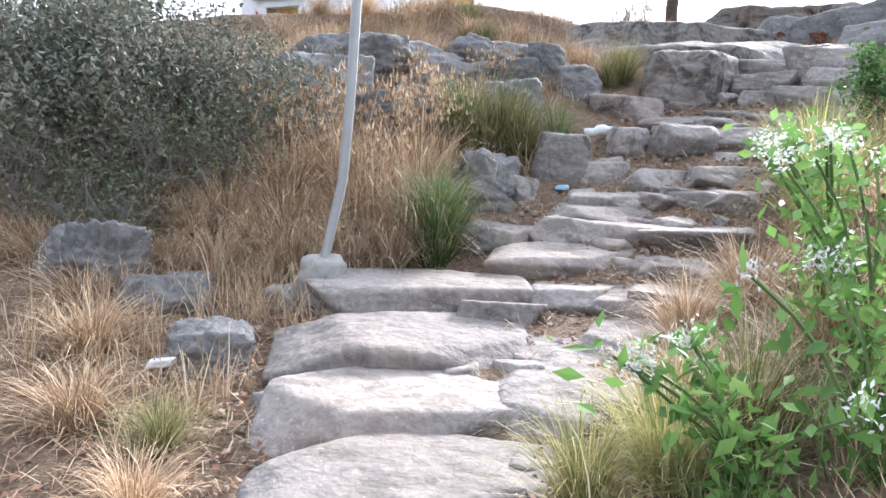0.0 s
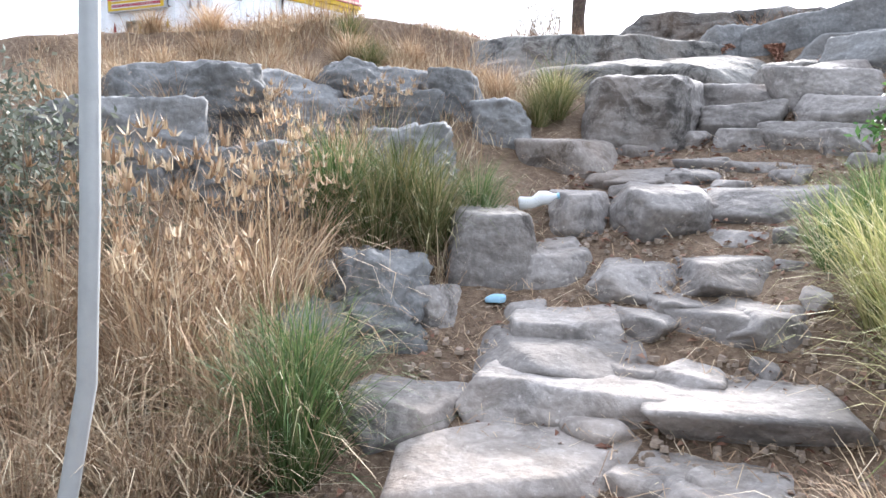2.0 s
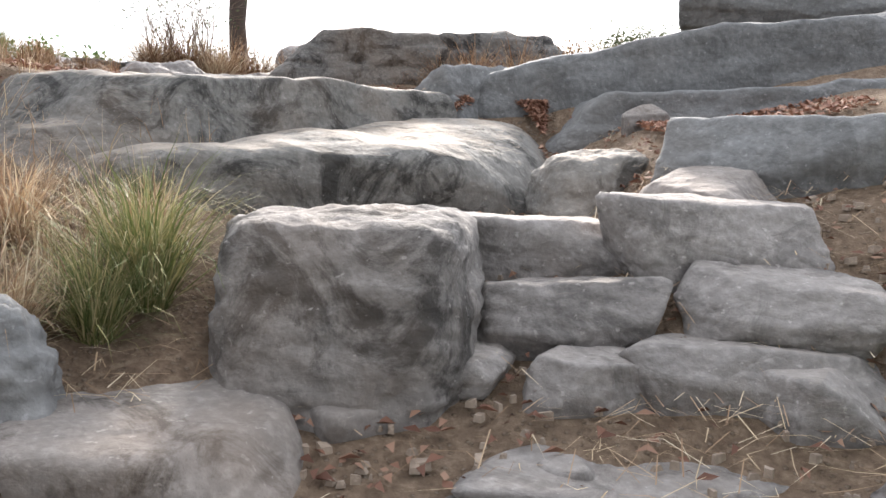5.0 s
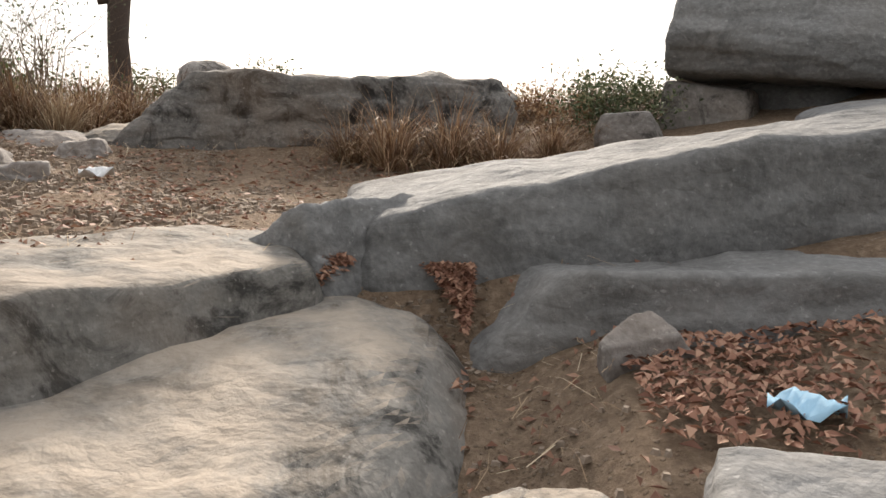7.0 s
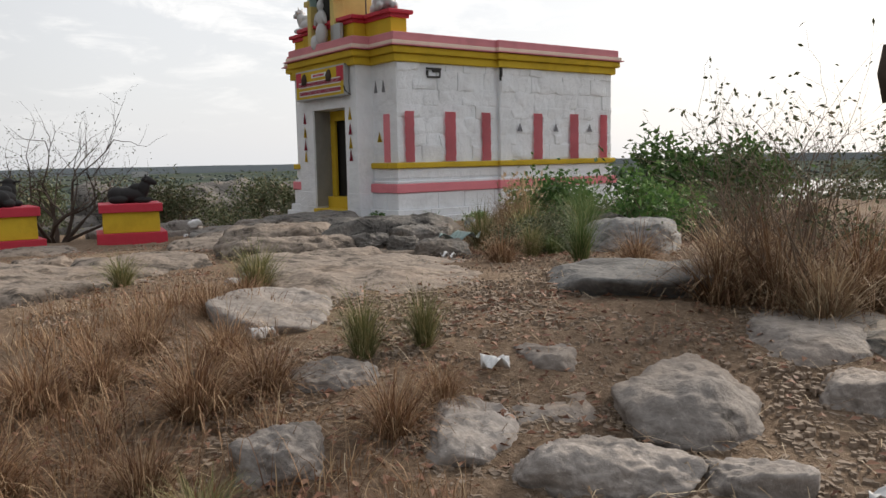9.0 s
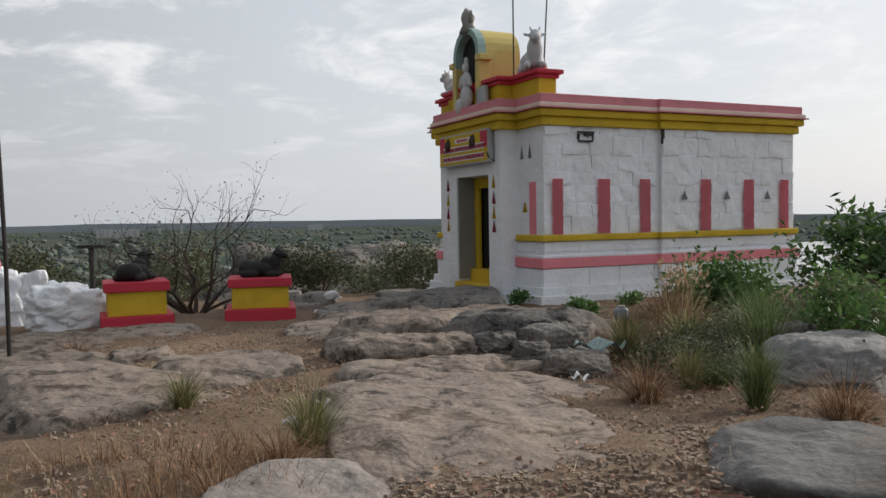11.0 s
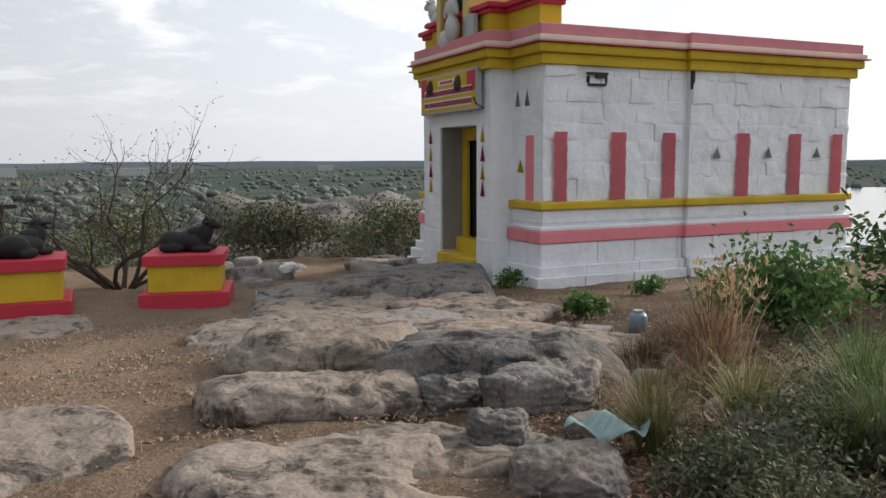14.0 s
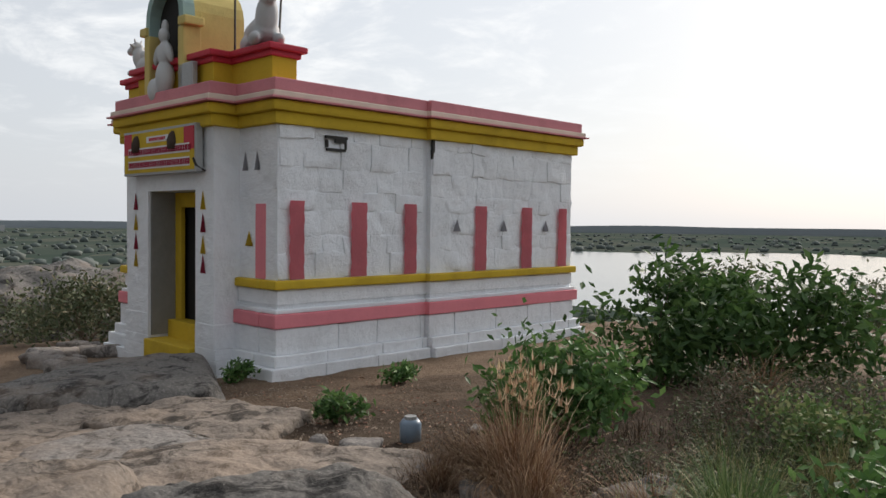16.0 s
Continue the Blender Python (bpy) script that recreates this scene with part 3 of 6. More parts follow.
stone(-3.68, 8.27, 1.67, 1.77, 0.32, 0.52, 66, label="flat grey stone lying in the trodden earth", group="path stones", soft=0.05, rough=0.09, top_tilt=0.16, cut=14)
stone(-3.11, 10.86, 1.71, 1.82, 0.53, 0.66, 42, label="flat grey stone lying in the trodden earth", group="path stones", soft=0.05, rough=0.1, cut=12, mat=DARKROCK)
stone(-4.94, 13.10, 1.64, 1.93, 0.43, 0.68, 41, label="flat grey stone lying in the trodden earth", group="path stones", soft=0.05, rough=0.1, cut=12, mat=DARKROCK)
boulder(-10.39, 11.22, 1.37, 1.68, 0.83, 0.69, 74, mat=TANROCK, label="weathered outcrop rock on the hilltop", res=28, soft=0.07, rough=0.12)
boulder(-8.83, 10.66, 1.44, 1.65, 0.79, 0.43, 75, mat=TANROCK, label="weathered outcrop rock on the hilltop", res=28, soft=0.07, rough=0.12)
boulder(-8.75, 12.26, 1.45, 1.84, 0.90, 0.50, 63, mat=LICHEN, label="dark lichened outcrop rock on the hilltop", res=26, soft=0.11, rough=0.1)
boulder(-8.19, 12.47, 1.47, 1.75, 0.39, 0.42, 59, mat=LICHEN, label="dark lichened outcrop rock on the hilltop", res=26, soft=0.11, rough=0.1)
boulder(-8.32, 11.64, 1.46, 1.67, 0.25, 0.19, 66, mat=LICHEN, label="dark lichened outcrop rock on the hilltop", res=26, soft=0.11, rough=0.1)
boulder(-7.32, 11.54, 1.50, 1.72, 0.18, 0.18, 63, mat=LICHEN, label="dark lichened outcrop rock on the hilltop", res=26, soft=0.11, rough=0.1)
boulder(-6.54, 11.58, 1.55, 1.72, 0.29, 0.34, 58, mat=LICHEN, label="dark lichened outcrop rock on the hilltop", res=26, soft=0.11, rough=0.1)
boulder(-7.28, 10.34, 1.51, 1.62, 0.75, 0.41, 74, mat=TANROCK, label="weathered outcrop rock on the hilltop", res=28, soft=0.07, rough=0.12)
boulder(-8.50, 8.61, 1.48, 1.59, 0.64, 0.74, 93, mat=TANROCK, label="weathered outcrop rock on the hilltop", res=28, soft=0.07, rough=0.12)
boulder(-10.56, 7.97, 1.35, 1.45, 0.35, 0.36, 97, mat=TANROCK, label="weathered outcrop rock on the hilltop", res=28, soft=0.07, rough=0.12)
boulder(-14.06, 8.27, 1.20, 1.28, 0.77, 0.56, 93, mat=TANROCK, label="weathered outcrop rock on the hilltop", res=28, soft=0.07, rough=0.12)
boulder(-15.11, 13.13, 1.17, 1.44, 0.84, 0.85, 72, mat=LICHEN, label="dark lichened outcrop rock on the hilltop", res=26, soft=0.11, rough=0.1)
boulder(-15.06, 14.04, 1.18, 1.50, 1.09, 1.27, 68, mat=LICHEN, label="dark lichened outcrop rock on the hilltop", res=26, soft=0.11, rough=0.1)
boulder(-15.24, 12.14, 1.16, 1.34, 0.61, 0.79, 76, mat=LICHEN, label="dark lichened outcrop rock on the hilltop", res=26, soft=0.11, rough=0.1)
boulder(-11.60, 12.65, 1.33, 1.42, 0.93, 0.94, 67, label="weathered outcrop rock on the hilltop", res=24)
boulder(-1.36, 10.68, 1.59, 1.66, 0.39, 0.62, 31, label="weathered outcrop rock on the hilltop", res=24)
boulder(3.35, 10.95, 1.67, 1.96, 0.24, 0.13, -8, label="weathered outcrop rock on the hilltop", res=24)
boulder(4.08, 11.55, 1.91, 2.22, 0.37, 0.20, -12, label="weathered outcrop rock on the hilltop", res=24)
stone(2.94, 2.36, -0.49, -0.37, 0.23, 0.37, 2)
stone(2.17, 1.92, -0.57, -0.43, 0.24, 0.19, 20)
stone(1.78, 1.15, -0.80, -0.65, 0.22, 0.22, 33)
stone(2.95, 0.66, -0.96, -0.86, 0.16, 0.21, 20)
stone(2.46, 0.06, -1.02, -0.91, 0.17, 0.11, 35)
# dark slabs showing through the grass of the bank
for x, y, zb, zt, a, b, yaw in ((0.34, -0.91, -1.03, -0.67, 0.24, 0.26, 65), (0.84, -0.83, -1.06, -0.9, 0.26, 0.2, 61), (1.6, -1.08, -1.17, -0.98, 0.18, 0.16, 58), (-0.73, 1.8, 0.05, 0.54, 0.5, 0.24, 48),
                                (0.1, 2.1, -0.05, 0.3, 0.34, 0.22, 42), (-0.74, 2.64, 0.37, 0.83, 0.3, 0.2, 47), (-0.2, 3.75, 0.66, 0.93, 0.4, 0.22, 35), (0.65, 2.9, 0.1, 0.42, 0.26, 0.2, 30), (1.17, 1.45, -0.7, -0.42, 0.26, 0.2, 50)):
    boulder(x, y, zb, zt, a, b, yaw, label="dark angular slab in the dry grass bank", mat=DARKROCK, soft=0.03, rough=0.1, cut=11)
# broken stones wedged between the steps
_r = random.Random(77)
for k in range(60):
    y = _r.uniform(-1.4, 4.9)
    x = _r.uniform(1.75, 3.3) + (0.25 if y < 0.5 else 0.0)
    s = _r.uniform(0.05, 0.14)
    z = gz(x, y)
    stone(x, y, z, z + _r.uniform(0.02, 0.07), s, s * _r.uniform(0.55, 1.0), _r.uniform(0, 180), name="broken_stone", label="broken grey stone wedged between the steps", group="broken stones", bury=0.06, res=9, soft=0.02, tilt=(_r.uniform(-8, 8), _r.uniform(-8, 8)))
# bedrock ledges crossed by the climb
boulder(1.69, 4.5, 0.25, 0.81, 0.41, 0.42, 12, label="big rounded grey boulder beside the steps", res=34, soft=0.14, rough=0.04, cut=4)
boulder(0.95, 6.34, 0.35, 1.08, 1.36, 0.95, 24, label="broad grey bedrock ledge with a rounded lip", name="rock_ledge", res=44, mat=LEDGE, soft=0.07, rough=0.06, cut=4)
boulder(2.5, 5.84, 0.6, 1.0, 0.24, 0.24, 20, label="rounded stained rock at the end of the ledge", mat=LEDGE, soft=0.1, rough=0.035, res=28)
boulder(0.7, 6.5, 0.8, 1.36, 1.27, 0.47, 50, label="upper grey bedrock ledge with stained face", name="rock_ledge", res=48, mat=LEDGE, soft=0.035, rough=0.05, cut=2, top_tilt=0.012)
boulder(1.68, 7.56, 1.0, 1.4, 0.28, 0.3, 47, label="split grey block at the end of the ledge", mat=DARKROCK, res=30, soft=0.02, cut=2, rough=0.03, tilt=(-28, 0))
boulder(3.45, 8.35, 1.2, 1.78, 1.75, 0.75, 10, label="long blue-grey rock slab rising along the hill", mat=DARKROCK, name="rock_slab", res=44, soft=0.03, rough=0.075, cut=4, tilt=(0, -9), bury=0.4)
boulder(3.72, 7.42, 1.0, 1.4, 1.42, 0.45, -4, label="long blue-grey rock slab rising along the hill", mat=DARKROCK, name="rock_slab", res=40, soft=0.03, rough=0.075, cut=4, tilt=(0, -6), bury=0.3)
boulder(3.52, 5.62, 0.7, 1.17, 0.68, 0.3, -8, label="squared blue-grey rock beside the steps", mat=DARKROCK, res=34, soft=0.02, cut=5, top_tilt=0.03)
boulder(5.5, 11.7, 2.08, 2.94, 1.5, 0.9, -4, label="large overhanging blue-grey rock at the top", mat=DARKROCK, res=40, soft=0.03, rough=0.06, bury=-0.1, cut=2, tilt=(0, 3))
boulder(5.2, 12.0, 1.9, 2.35, 0.8, 0.6, 10, label="dark rock propping the overhanging rock", mat=DARKROCK, res=24)
boulder(5.9, 9.4, 1.7, 2.2, 1.6, 1.2, 8, label="blue-grey rock slab high on the hill", mat=DARKROCK, res=34, soft=0.06, tilt=(0, -8))
boulder(0.75, 11.6, 1.6, 2.2, 1.35, 0.95, 14, label="dark weathered rock hump on the hilltop", res=40, mat=LICHEN, soft=0.07, rough=0.11, cut=6)
boulder(-0.45, 10.9, 1.5, 1.75, 0.8, 0.6, 20, label="low weathered rock hump on the hilltop", res=30, mat=LEDGE, soft=0.16, rough=0.08)
boulder(-1.9, 15.4, 1.7, 2.55, 0.45, 0.45, 20, label="rounded boulder behind the dead tree", res=20, soft=0.16)


# ---- temple ----
def build_temple():
    # local x along the side wall to the back, local y out of the side wall
    m = Matrix.Translation((-14.653, 16.139, 0)) @ Matrix.Rotation(radians(90 + 1.54), 4, "Z") @ Matrix.Diagonal((1, -1, 1, 1))
    th = radians(1.54)
    def w(u, v):
        return (-14.653 - math.sin(th) * u + math.cos(th) * v, 16.139 + math.cos(th) * u + math.sin(th) * v)
    base = Matrix.Translation((-14.653, 16.139, 0)) @ Matrix.Rotation(th, 4, "Z")
    t = thing("temple", base, "small whitewashed stone temple with pink stripes and yellow bands", "temple")
    # in the temple's own frame: x = v (out of the side wall), y = u (to the back)
    WID, L, D, NB, BAY = 5.0, 7.13, 0.1, 3.04, 0.45
    BL, BR = -3.98, -1.02
    def ring(name, z0, z1, out, mat, label="", bevel=0.02, wobble=0.0, cuts=0, bay=True):
        """A course that runs round the plan, set out by a given amount."""
        bm = bmesh.new()
        box(-WID - out, out, -out, NB + 0.02, z0, z1, bevel, bm, wobble, cuts)
        box(-WID - D - out, D + out, NB - out, L + out, z0 + 0.001, z1 + 0.001, bevel, bm, wobble, cuts)
        if bay:
            box(BL - out, BR + out, -BAY - out, 0.3, z0 + 0.002, z1 + 0.002, bevel, bm, wobble, cuts)
        return part(name, bm, mat, t, label)
    def wall(name, x0, x1, y0, y1, z0, z1, label=""):
        bm = box(x0, x1, y0, y1, z0, z1)
        return part(name, bm, WHITE, t, label)
    # walls, with the door opening through the front
    zt, zb = 4.95, 1.0
    wall("side_wall", -0.5, 0, 0.0, NB + 0.01, zb, zt, "whitewashed rough stone side wall")
    wall("side_wall", -0.5, D, NB, L, zb, zt, "whitewashed rough stone side wall")
    wall("far_wall", -WID, -WID + 0.5, 0.0, NB + 0.01, zb, zt)
    wall("far_wall", -WID - D, -WID + 0.5, NB, L, zb, zt)
    wall("back_wall", -WID + 0.5, -0.5, L - 0.5, L, zb, zt)
    wall("front_wall", BR - 0.01, -0.5, 0.0, 0.5, zb, zt)
    wall("front_wall", -WID + 0.5, BL + 0.01, 0.0, 0.5, zb, zt)
    DL, DR, DT = -3.17, -1.57, 3.94
    wall("door_jamb", DR, BR, -BAY, 0.5, zb, zt, "whitewashed jamb of the doorway")
    wall("door_jamb", BL, DL, -BAY, 0.5, zb, zt, "whitewashed jamb of the doorway")
    wall("lintel", DL, DR, -BAY, 0.5, DT, zt)
    wall("roof_slab", -WID + 0.3, -0.3, 0.3, L - 0.3, zt - 0.2, zt - 0.02)
    part("porch_lining", box(DL, DL + 0.03, -BAY + 0.04, 0.02, 1.5, DT, 0), GREYWALL, t, "bare grey cement lining of the porch")
    part("inner_floor", box(DL, DR, 0.3, 2.4, 1.6, 1.72), GREYWALL, t)
    bm = bmesh.new()
    for x0, x1, z0, z1 in ((-3.14, -2.93, 1.74, 3.93), (-1.75, -1.58, 1.74, 3.93), (-2.93, -1.75, 3.68, 3.93)):
        box(x0, x1, 0.02, 0.1, z0, z1, 0.012, bm)
    part("door_frame", bm, YELLOW, t, "yellow painted inner door frame")
    # black panel painting the unlit room's shade behind the door frame
    part("room_shade_panel", box(DL + 0.01, DR - 0.01, 0.16, 0.22, 1.5, 3.95), BLACKSTONE_SHADE, t)
    part("step", box(DL + 0.02, DR - 0.02, -BAY - 0.1, 0.5, 1.0, 1.46, 0.02), YELLOW, t, "yellow painted lower door step")
    part("step", box(DL + 0.03, DR - 0.03, -0.12, 0.5, 1.4, 1.75, 0.02), YELLOW, t, "yellow painted upper door step")
    # plinth courses
    def course(z0, z1, out, mat, name, label="", seam=0.0):
        """Stones of one plinth course, laid end to end along the side and the front."""
        rng = random.Random(int(z0 * 100))
        y = -out
        while y < L + out - 0.2:
            n = min(y + rng.uniform(0.7, 1.25), L + out)
            for a, b, o in ((y, min(n, NB - D), out), (max(y, NB - D), n, out + D)):
                if b - a > 0.06:
                    part(name, box(-0.35, o + rng.uniform(-0.006, 0.006), a + 0.006, b - 0.006, z0, z1, 0.018, None, 0.012, 2), mat, t)
            y = n
        x = -WID - out
        for x0, x1, o in ((-WID - out, BL, out), (BR, -0.36, out)):
            part(name, box(x0, x1, -o, 0.2, z0 + 0.001, z1 - 0.001, 0.018, None, 0.01, 2), mat, t)
        for x0, x1 in ((BL - out * 0.5, DL), (DR, BR + out * 0.4)):
            part(name, box(x0, x1, -BAY - 0.012, 0.1, z0 + 0.002, z1 - 0.002, 0.012, None, 0.004, 1), mat, t)
    course(0.8, 1.12, 0.32, WHITE, "plinth_stone")
    course(1.12, 1.33, 0.25, WHITE, "plinth_stone")
    course(1.33, 1.5, 0.17, WHITE, "plinth_stone")
    course(1.5, 1.88, 0.09, WHITE, "plinth_stone")
    def band(z0, z1, out, mat, name, label, bevel=0.02):
        for k, (x0, x1, y0, y1) in enumerate(((-0.3, out, -out, NB - out * 0.2), (-0.3, out + D, NB - out, L + out), (BR + 0.001, -0.3, -out, 0.2), (-WID - out, BL - 0.001, -out, 0.2))):
            part(name, box(x0, x1, y0, y1, z0 + 0.001 * k, z1 + 0.001 * k, bevel, None, 0.008, 3), mat, t, label)
    band(1.89, 2.1, 0.12, PINK, "pink_band", "pink painted plinth moulding")
    band(2.1, 2.16, 0.08, WHITE, "white_band", "")
    band(2.22, 2.44, 0.03, WHITE, "frieze", "")
    band(2.455, 2.59, 0.1, YELLOW, "yellow_band", "yellow painted moulding", 0.03)
    # stones of the wall, a little proud and uneven
    rng = random.Random(5)
    z = 2.62
    while z < 4.85:
        h = min(rng.uniform(0.2, 0.46), 4.88 - z)
        for lo, hi, o in ((0.02, NB - D - 0.02, 0.0), (NB + 0.02, L - 0.02, D)):
            y = lo
            while y < hi - 0.05:
                n = min(y + rng.uniform(0.25, 0.8), hi)
                part("wall_stone", box(o - 0.08, o + rng.uniform(0.004, 0.022), y - 0.009, n + 0.009, z - 0.009, z + h + 0.009, 0.014, None, 0.05, 3), WHITE, t, smooth=True)
                y = n
        z += h
        if h < 0.1:
            break
    # painted stripes lie on the stones
    def stripe(u0, u1, z0, z1, v):
        bm = bmesh.new()
        n = 12
        rows = []
        for k in range(n + 1):
            zz = z0 + (z1 - z0) * k / n
            j = 0.012 * math.sin(k * 2.1 + u0 * 7)
            rows.append([bm.verts.new((v, u0 + j, zz)), bm.verts.new((v, u1 + j * 0.7, zz))])
        for a, b in zip(rows, rows[1:]):
            bm.faces.new((a[0], a[1], b[1], b[0]))
        bmesh.ops.solidify(bm, geom=bm.faces[:], thickness=0.012)
        part("stripe", bm, PINK, t, "pink painted upright stripe")
    for u0, u1, v in ((0.18, 0.44, 0.056), (1.34, 1.66, 0.056), (2.48, 2.76, 0.056), (4.13, 4.44, 0.156), (5.46, 5.78, 0.156), (6.64, 6.92, 0.156)):
        stripe(u0, u1, 2.6, 3.77, v)
    bm = box(-0.56, -0.3, -0.014, 0.02, 2.6, 3.72, 0.004, None, 0.004, 3)
    part("stripe", bm, PINK, t, "pink painted upright stripe")
    def triangle(cx, cz, w, h, mat, side, at):
        bm = bmesh.new()
        tri = ((-w / 2, -h / 2), (w / 2, -h / 2), (0, h / 2))
        vs = [bm.verts.new((at, cx + a, cz + b) if side else (cx + a, at, cz + b)) for a, b in tri]
        bm.faces.new(vs)
        bmesh.ops.solidify(bm, geom=bm.faces[:], thickness=0.008)
        part("painted_triangle", bm, mat, t)
    for u in (3.65, 4.93, 6.22):
        triangle(u, 3.42, 0.2, 0.22, GREYPAINT, True, 0.152)
    triangle(-0.74, 3.2, 0.22, 0.24, YELLOW, False, -0.012)
    for x in (-0.52, -0.85):
        triangle(x, 4.38, 0.16, 0.3, GREYPAINT, False, -0.012)
    for x0 in (-3.62, -1.32):
        for k, zz in enumerate((3.78, 3.43, 3.1, 2.8)):
            triangle(x0, zz, 0.17, 0.3, (MAROON if (k % 2) == (0 if x0 < -2 else 1) else YELLOW), False, -BAY - 0.012)
    # dark outlined patch left in the whitewash
    bm = bmesh.new()
    for y0, y1, z0, z1 in ((0.84, 1.26, 4.74, 4.78), (0.86, 1.22, 4.55, 4.59), (0.84, 0.88, 4.6, 4.72), (1.2, 1.24, 4.59, 4.74), (1.02, 1.2, 4.68, 4.74)):
        box(0.01, 0.056, y0, y1, z0, z1, 0.0, bm)
    part("chipped_patch", bm, DARK, t, "dark chipped outline in the whitewash")
    part("drain_mark", box(D - 0.02, D + 0.035, NB + 0.0, NB + 0.06, 4.55, 4.9), DARK, t)
    # cornice: yellow cove, white lip, pink parapet
    ring("cornice", 4.88, 5.06, 0.1, YELLOW, "yellow painted cornice", 0.03)
    ring("cornice", 5.06, 5.22, 0.19, YELLOW, "yellow painted cornice", 0.05)
    ring("cornice_edge", 5.222, 5.25, 0.26, DUSTYPINK, "thin dull pink edge of the cornice", 0.006)
    ring("cornice_lip", 5.253, 5.34, 0.21, CREAM, "cream painted cornice lip", 0.02)
    ring("parapet", 5.343, 5.53, 0.15, DUSTYPINK, "dull pink painted roof parapet", 0.02)
    # yellow gable block with red coping over the front
    bm = bmesh.new()
    box(-WID + 0.12, -0.12, -0.02, 0.42, 5.53, 5.92, 0.02, bm)
    box(BL + 0.2, BR - 0.2, -0.34, 0.3, 5.532, 5.922, 0.02, bm)
    part("gable_block", bm, YELLOW, t, "yellow painted roof block over the door")
    bm = bmesh.new()
    for o, z0, z1 in ((0.05, 5.88, 5.97), (0.12, 5.965, 6.06)):
        box(-WID + 0.12 - o, -0.12 + o, -0.02 - o, 0.42 + o, z0, z1, 0.025, bm)
        box(BL + 0.2 - o, BR - 0.2 + o, -0.34 - o, 0.3, z0 + 0.002, z1 + 0.002, 0.025, bm)
    part("coping", bm, RED, t, "dark red moulded coping")
    # arched niche
    prof = [(-0.62, 5.5), (-0.62, 6.6)] + [(-0.62 * math.cos(a), 6.72 + 0.62 * math.sin(a)) for a in np.linspace(0.1, math.pi - 0.1, 12)] + [(0.62, 6.6), (0.62, 5.5)]
    cx = -2.5
    def extruded(pr, y0, y1, name, mat, label="", bev=0.02):
        bm = bmesh.new()
        f = [bm.verts.new((cx + x, y0, zz)) for x, zz in pr]
        g = [bm.verts.new((cx + x, y1, zz)) for x, zz in pr]
        n = len(pr)
        bm.faces.new(f); bm.faces.new(g[::-1])
        for k in range(n):
            bm.faces.new((f[k], g[k], g[(k + 1) % n], f[(k + 1) % n])[::-1])
        bmesh.ops.recalc_face_normals(bm, faces=bm.faces[:])
        part(name, bm, mat, t, label)
    extruded(prof, -0.3, 0.6, "niche", PALEYELLOW, "pale yellow arched niche on the roof")
    def arch_band(ro, ri, z_foot, y0, y1, name, mat, label):
        an = np.linspace(0, math.pi, 13)
        outer = [(-ro, z_foot)] + [(-ro * math.cos(a), 6.72 + ro * math.sin(a)) for a in an] + [(ro, z_foot)]
        inner = [(-ri, z_foot)] + [(-ri * math.cos(a), 6.72 + ri * math.sin(a)) for a in an] + [(ri, z_foot)]
        bm = bmesh.new()
        rows = [[bm.verts.new((cx + x, y, zz)) for x, zz in pr] for pr, y in ((outer, y0), (inner, y0), (inner, y1), (outer, y1))]
        n = len(outer)
        for r in range(4):
            a, b = rows[r], rows[(r + 1) % 4]
            for k in range(n - 1):
                bm.faces.new((a[k], a[k + 1], b[k + 1], b[k]))
        bmesh.ops.recalc_face_normals(bm, faces=bm.faces[:])
        part(name, bm, mat, t, label)
    arch_band(0.64, 0.5, 5.55, -0.5, -0.3, "niche_arch", TEAL, "grey-green painted arch")
    # the block is solid; a black sheet paints the shade of a hollow
    extruded([(x * 0.8, 5.6 + (zz - 5.5) * 0.86) for x, zz in prof], -0.32, -0.305, "niche_shade_panel", BLACKSTONE_SHADE, "black panel painted as the shade inside the niche")
    for s in (-1, 1):
        part("niche_bracket", box(cx + s * 0.66 - 0.12, cx + s * 0.66 + 0.12, -0.55, -0.2, 6.52, 6.66, 0.03), PALEYELLOW, t)
        part("niche_pilaster", box(cx + s * 0.58 - 0.09, cx + s * 0.58 + 0.09, -0.52, -0.2, 5.53, 6.52, 0.03), PALEYELLOW, t)
    v, f = join([tube([(cx, -0.42, 7.25), (cx, -0.42, 7.45), (cx, -0.42, 7.6), (cx - 0.05, -0.42, 7.72), (cx - 0.1, -0.42, 7.85)], [0.22, 0.13, 0.17, 0.12, 0.02], 10),
                 tube([(cx + 0.08, -0.42, 7.5), (cx + 0.14, -0.42, 7.64), (cx + 0.17, -0.42, 7.76)], [0.08, 0.07, 0.01], 8)])
    mesh_ob("finial", v, f, CEMENT, t, "worn brown finial on the arch", True)
    # signboard over the door
    sign = part("signboard", box(-3.72, -1.25, -0.62, -0.5, 4.2, 4.94, 0.01), STEEL, t, "printed yellow and red signboard over the door")
    part("board_face", box(-3.68, -1.29, -0.628, -0.615, 4.24, 4.9), YELLOW, sign)
    part("board_shade", box(-3.68, -3.4, -0.631, -0.62, 4.55, 4.9), RED, sign)
    part("board_shade", box(-1.6, -1.29, -0.631, -0.62, 4.55, 4.9), RED, sign)
    part("board_panel", box(-2.85, -2.1, -0.634, -0.62, 4.72, 4.82), PAPER, sign)
    for z0 in (4.51, 4.3):
        part("board_panel", box(-3.52, -1.42, -0.634, -0.62, z0, z0 + 0.14), PAPER, sign)
    rng = random.Random(9)
    for zz, hh, mat in ((4.77, 0.05, RED), (4.58, 0.09, MAROON), (4.37, 0.09, MAROON)):
        x = -2.75 if zz > 4.7 else -3.5
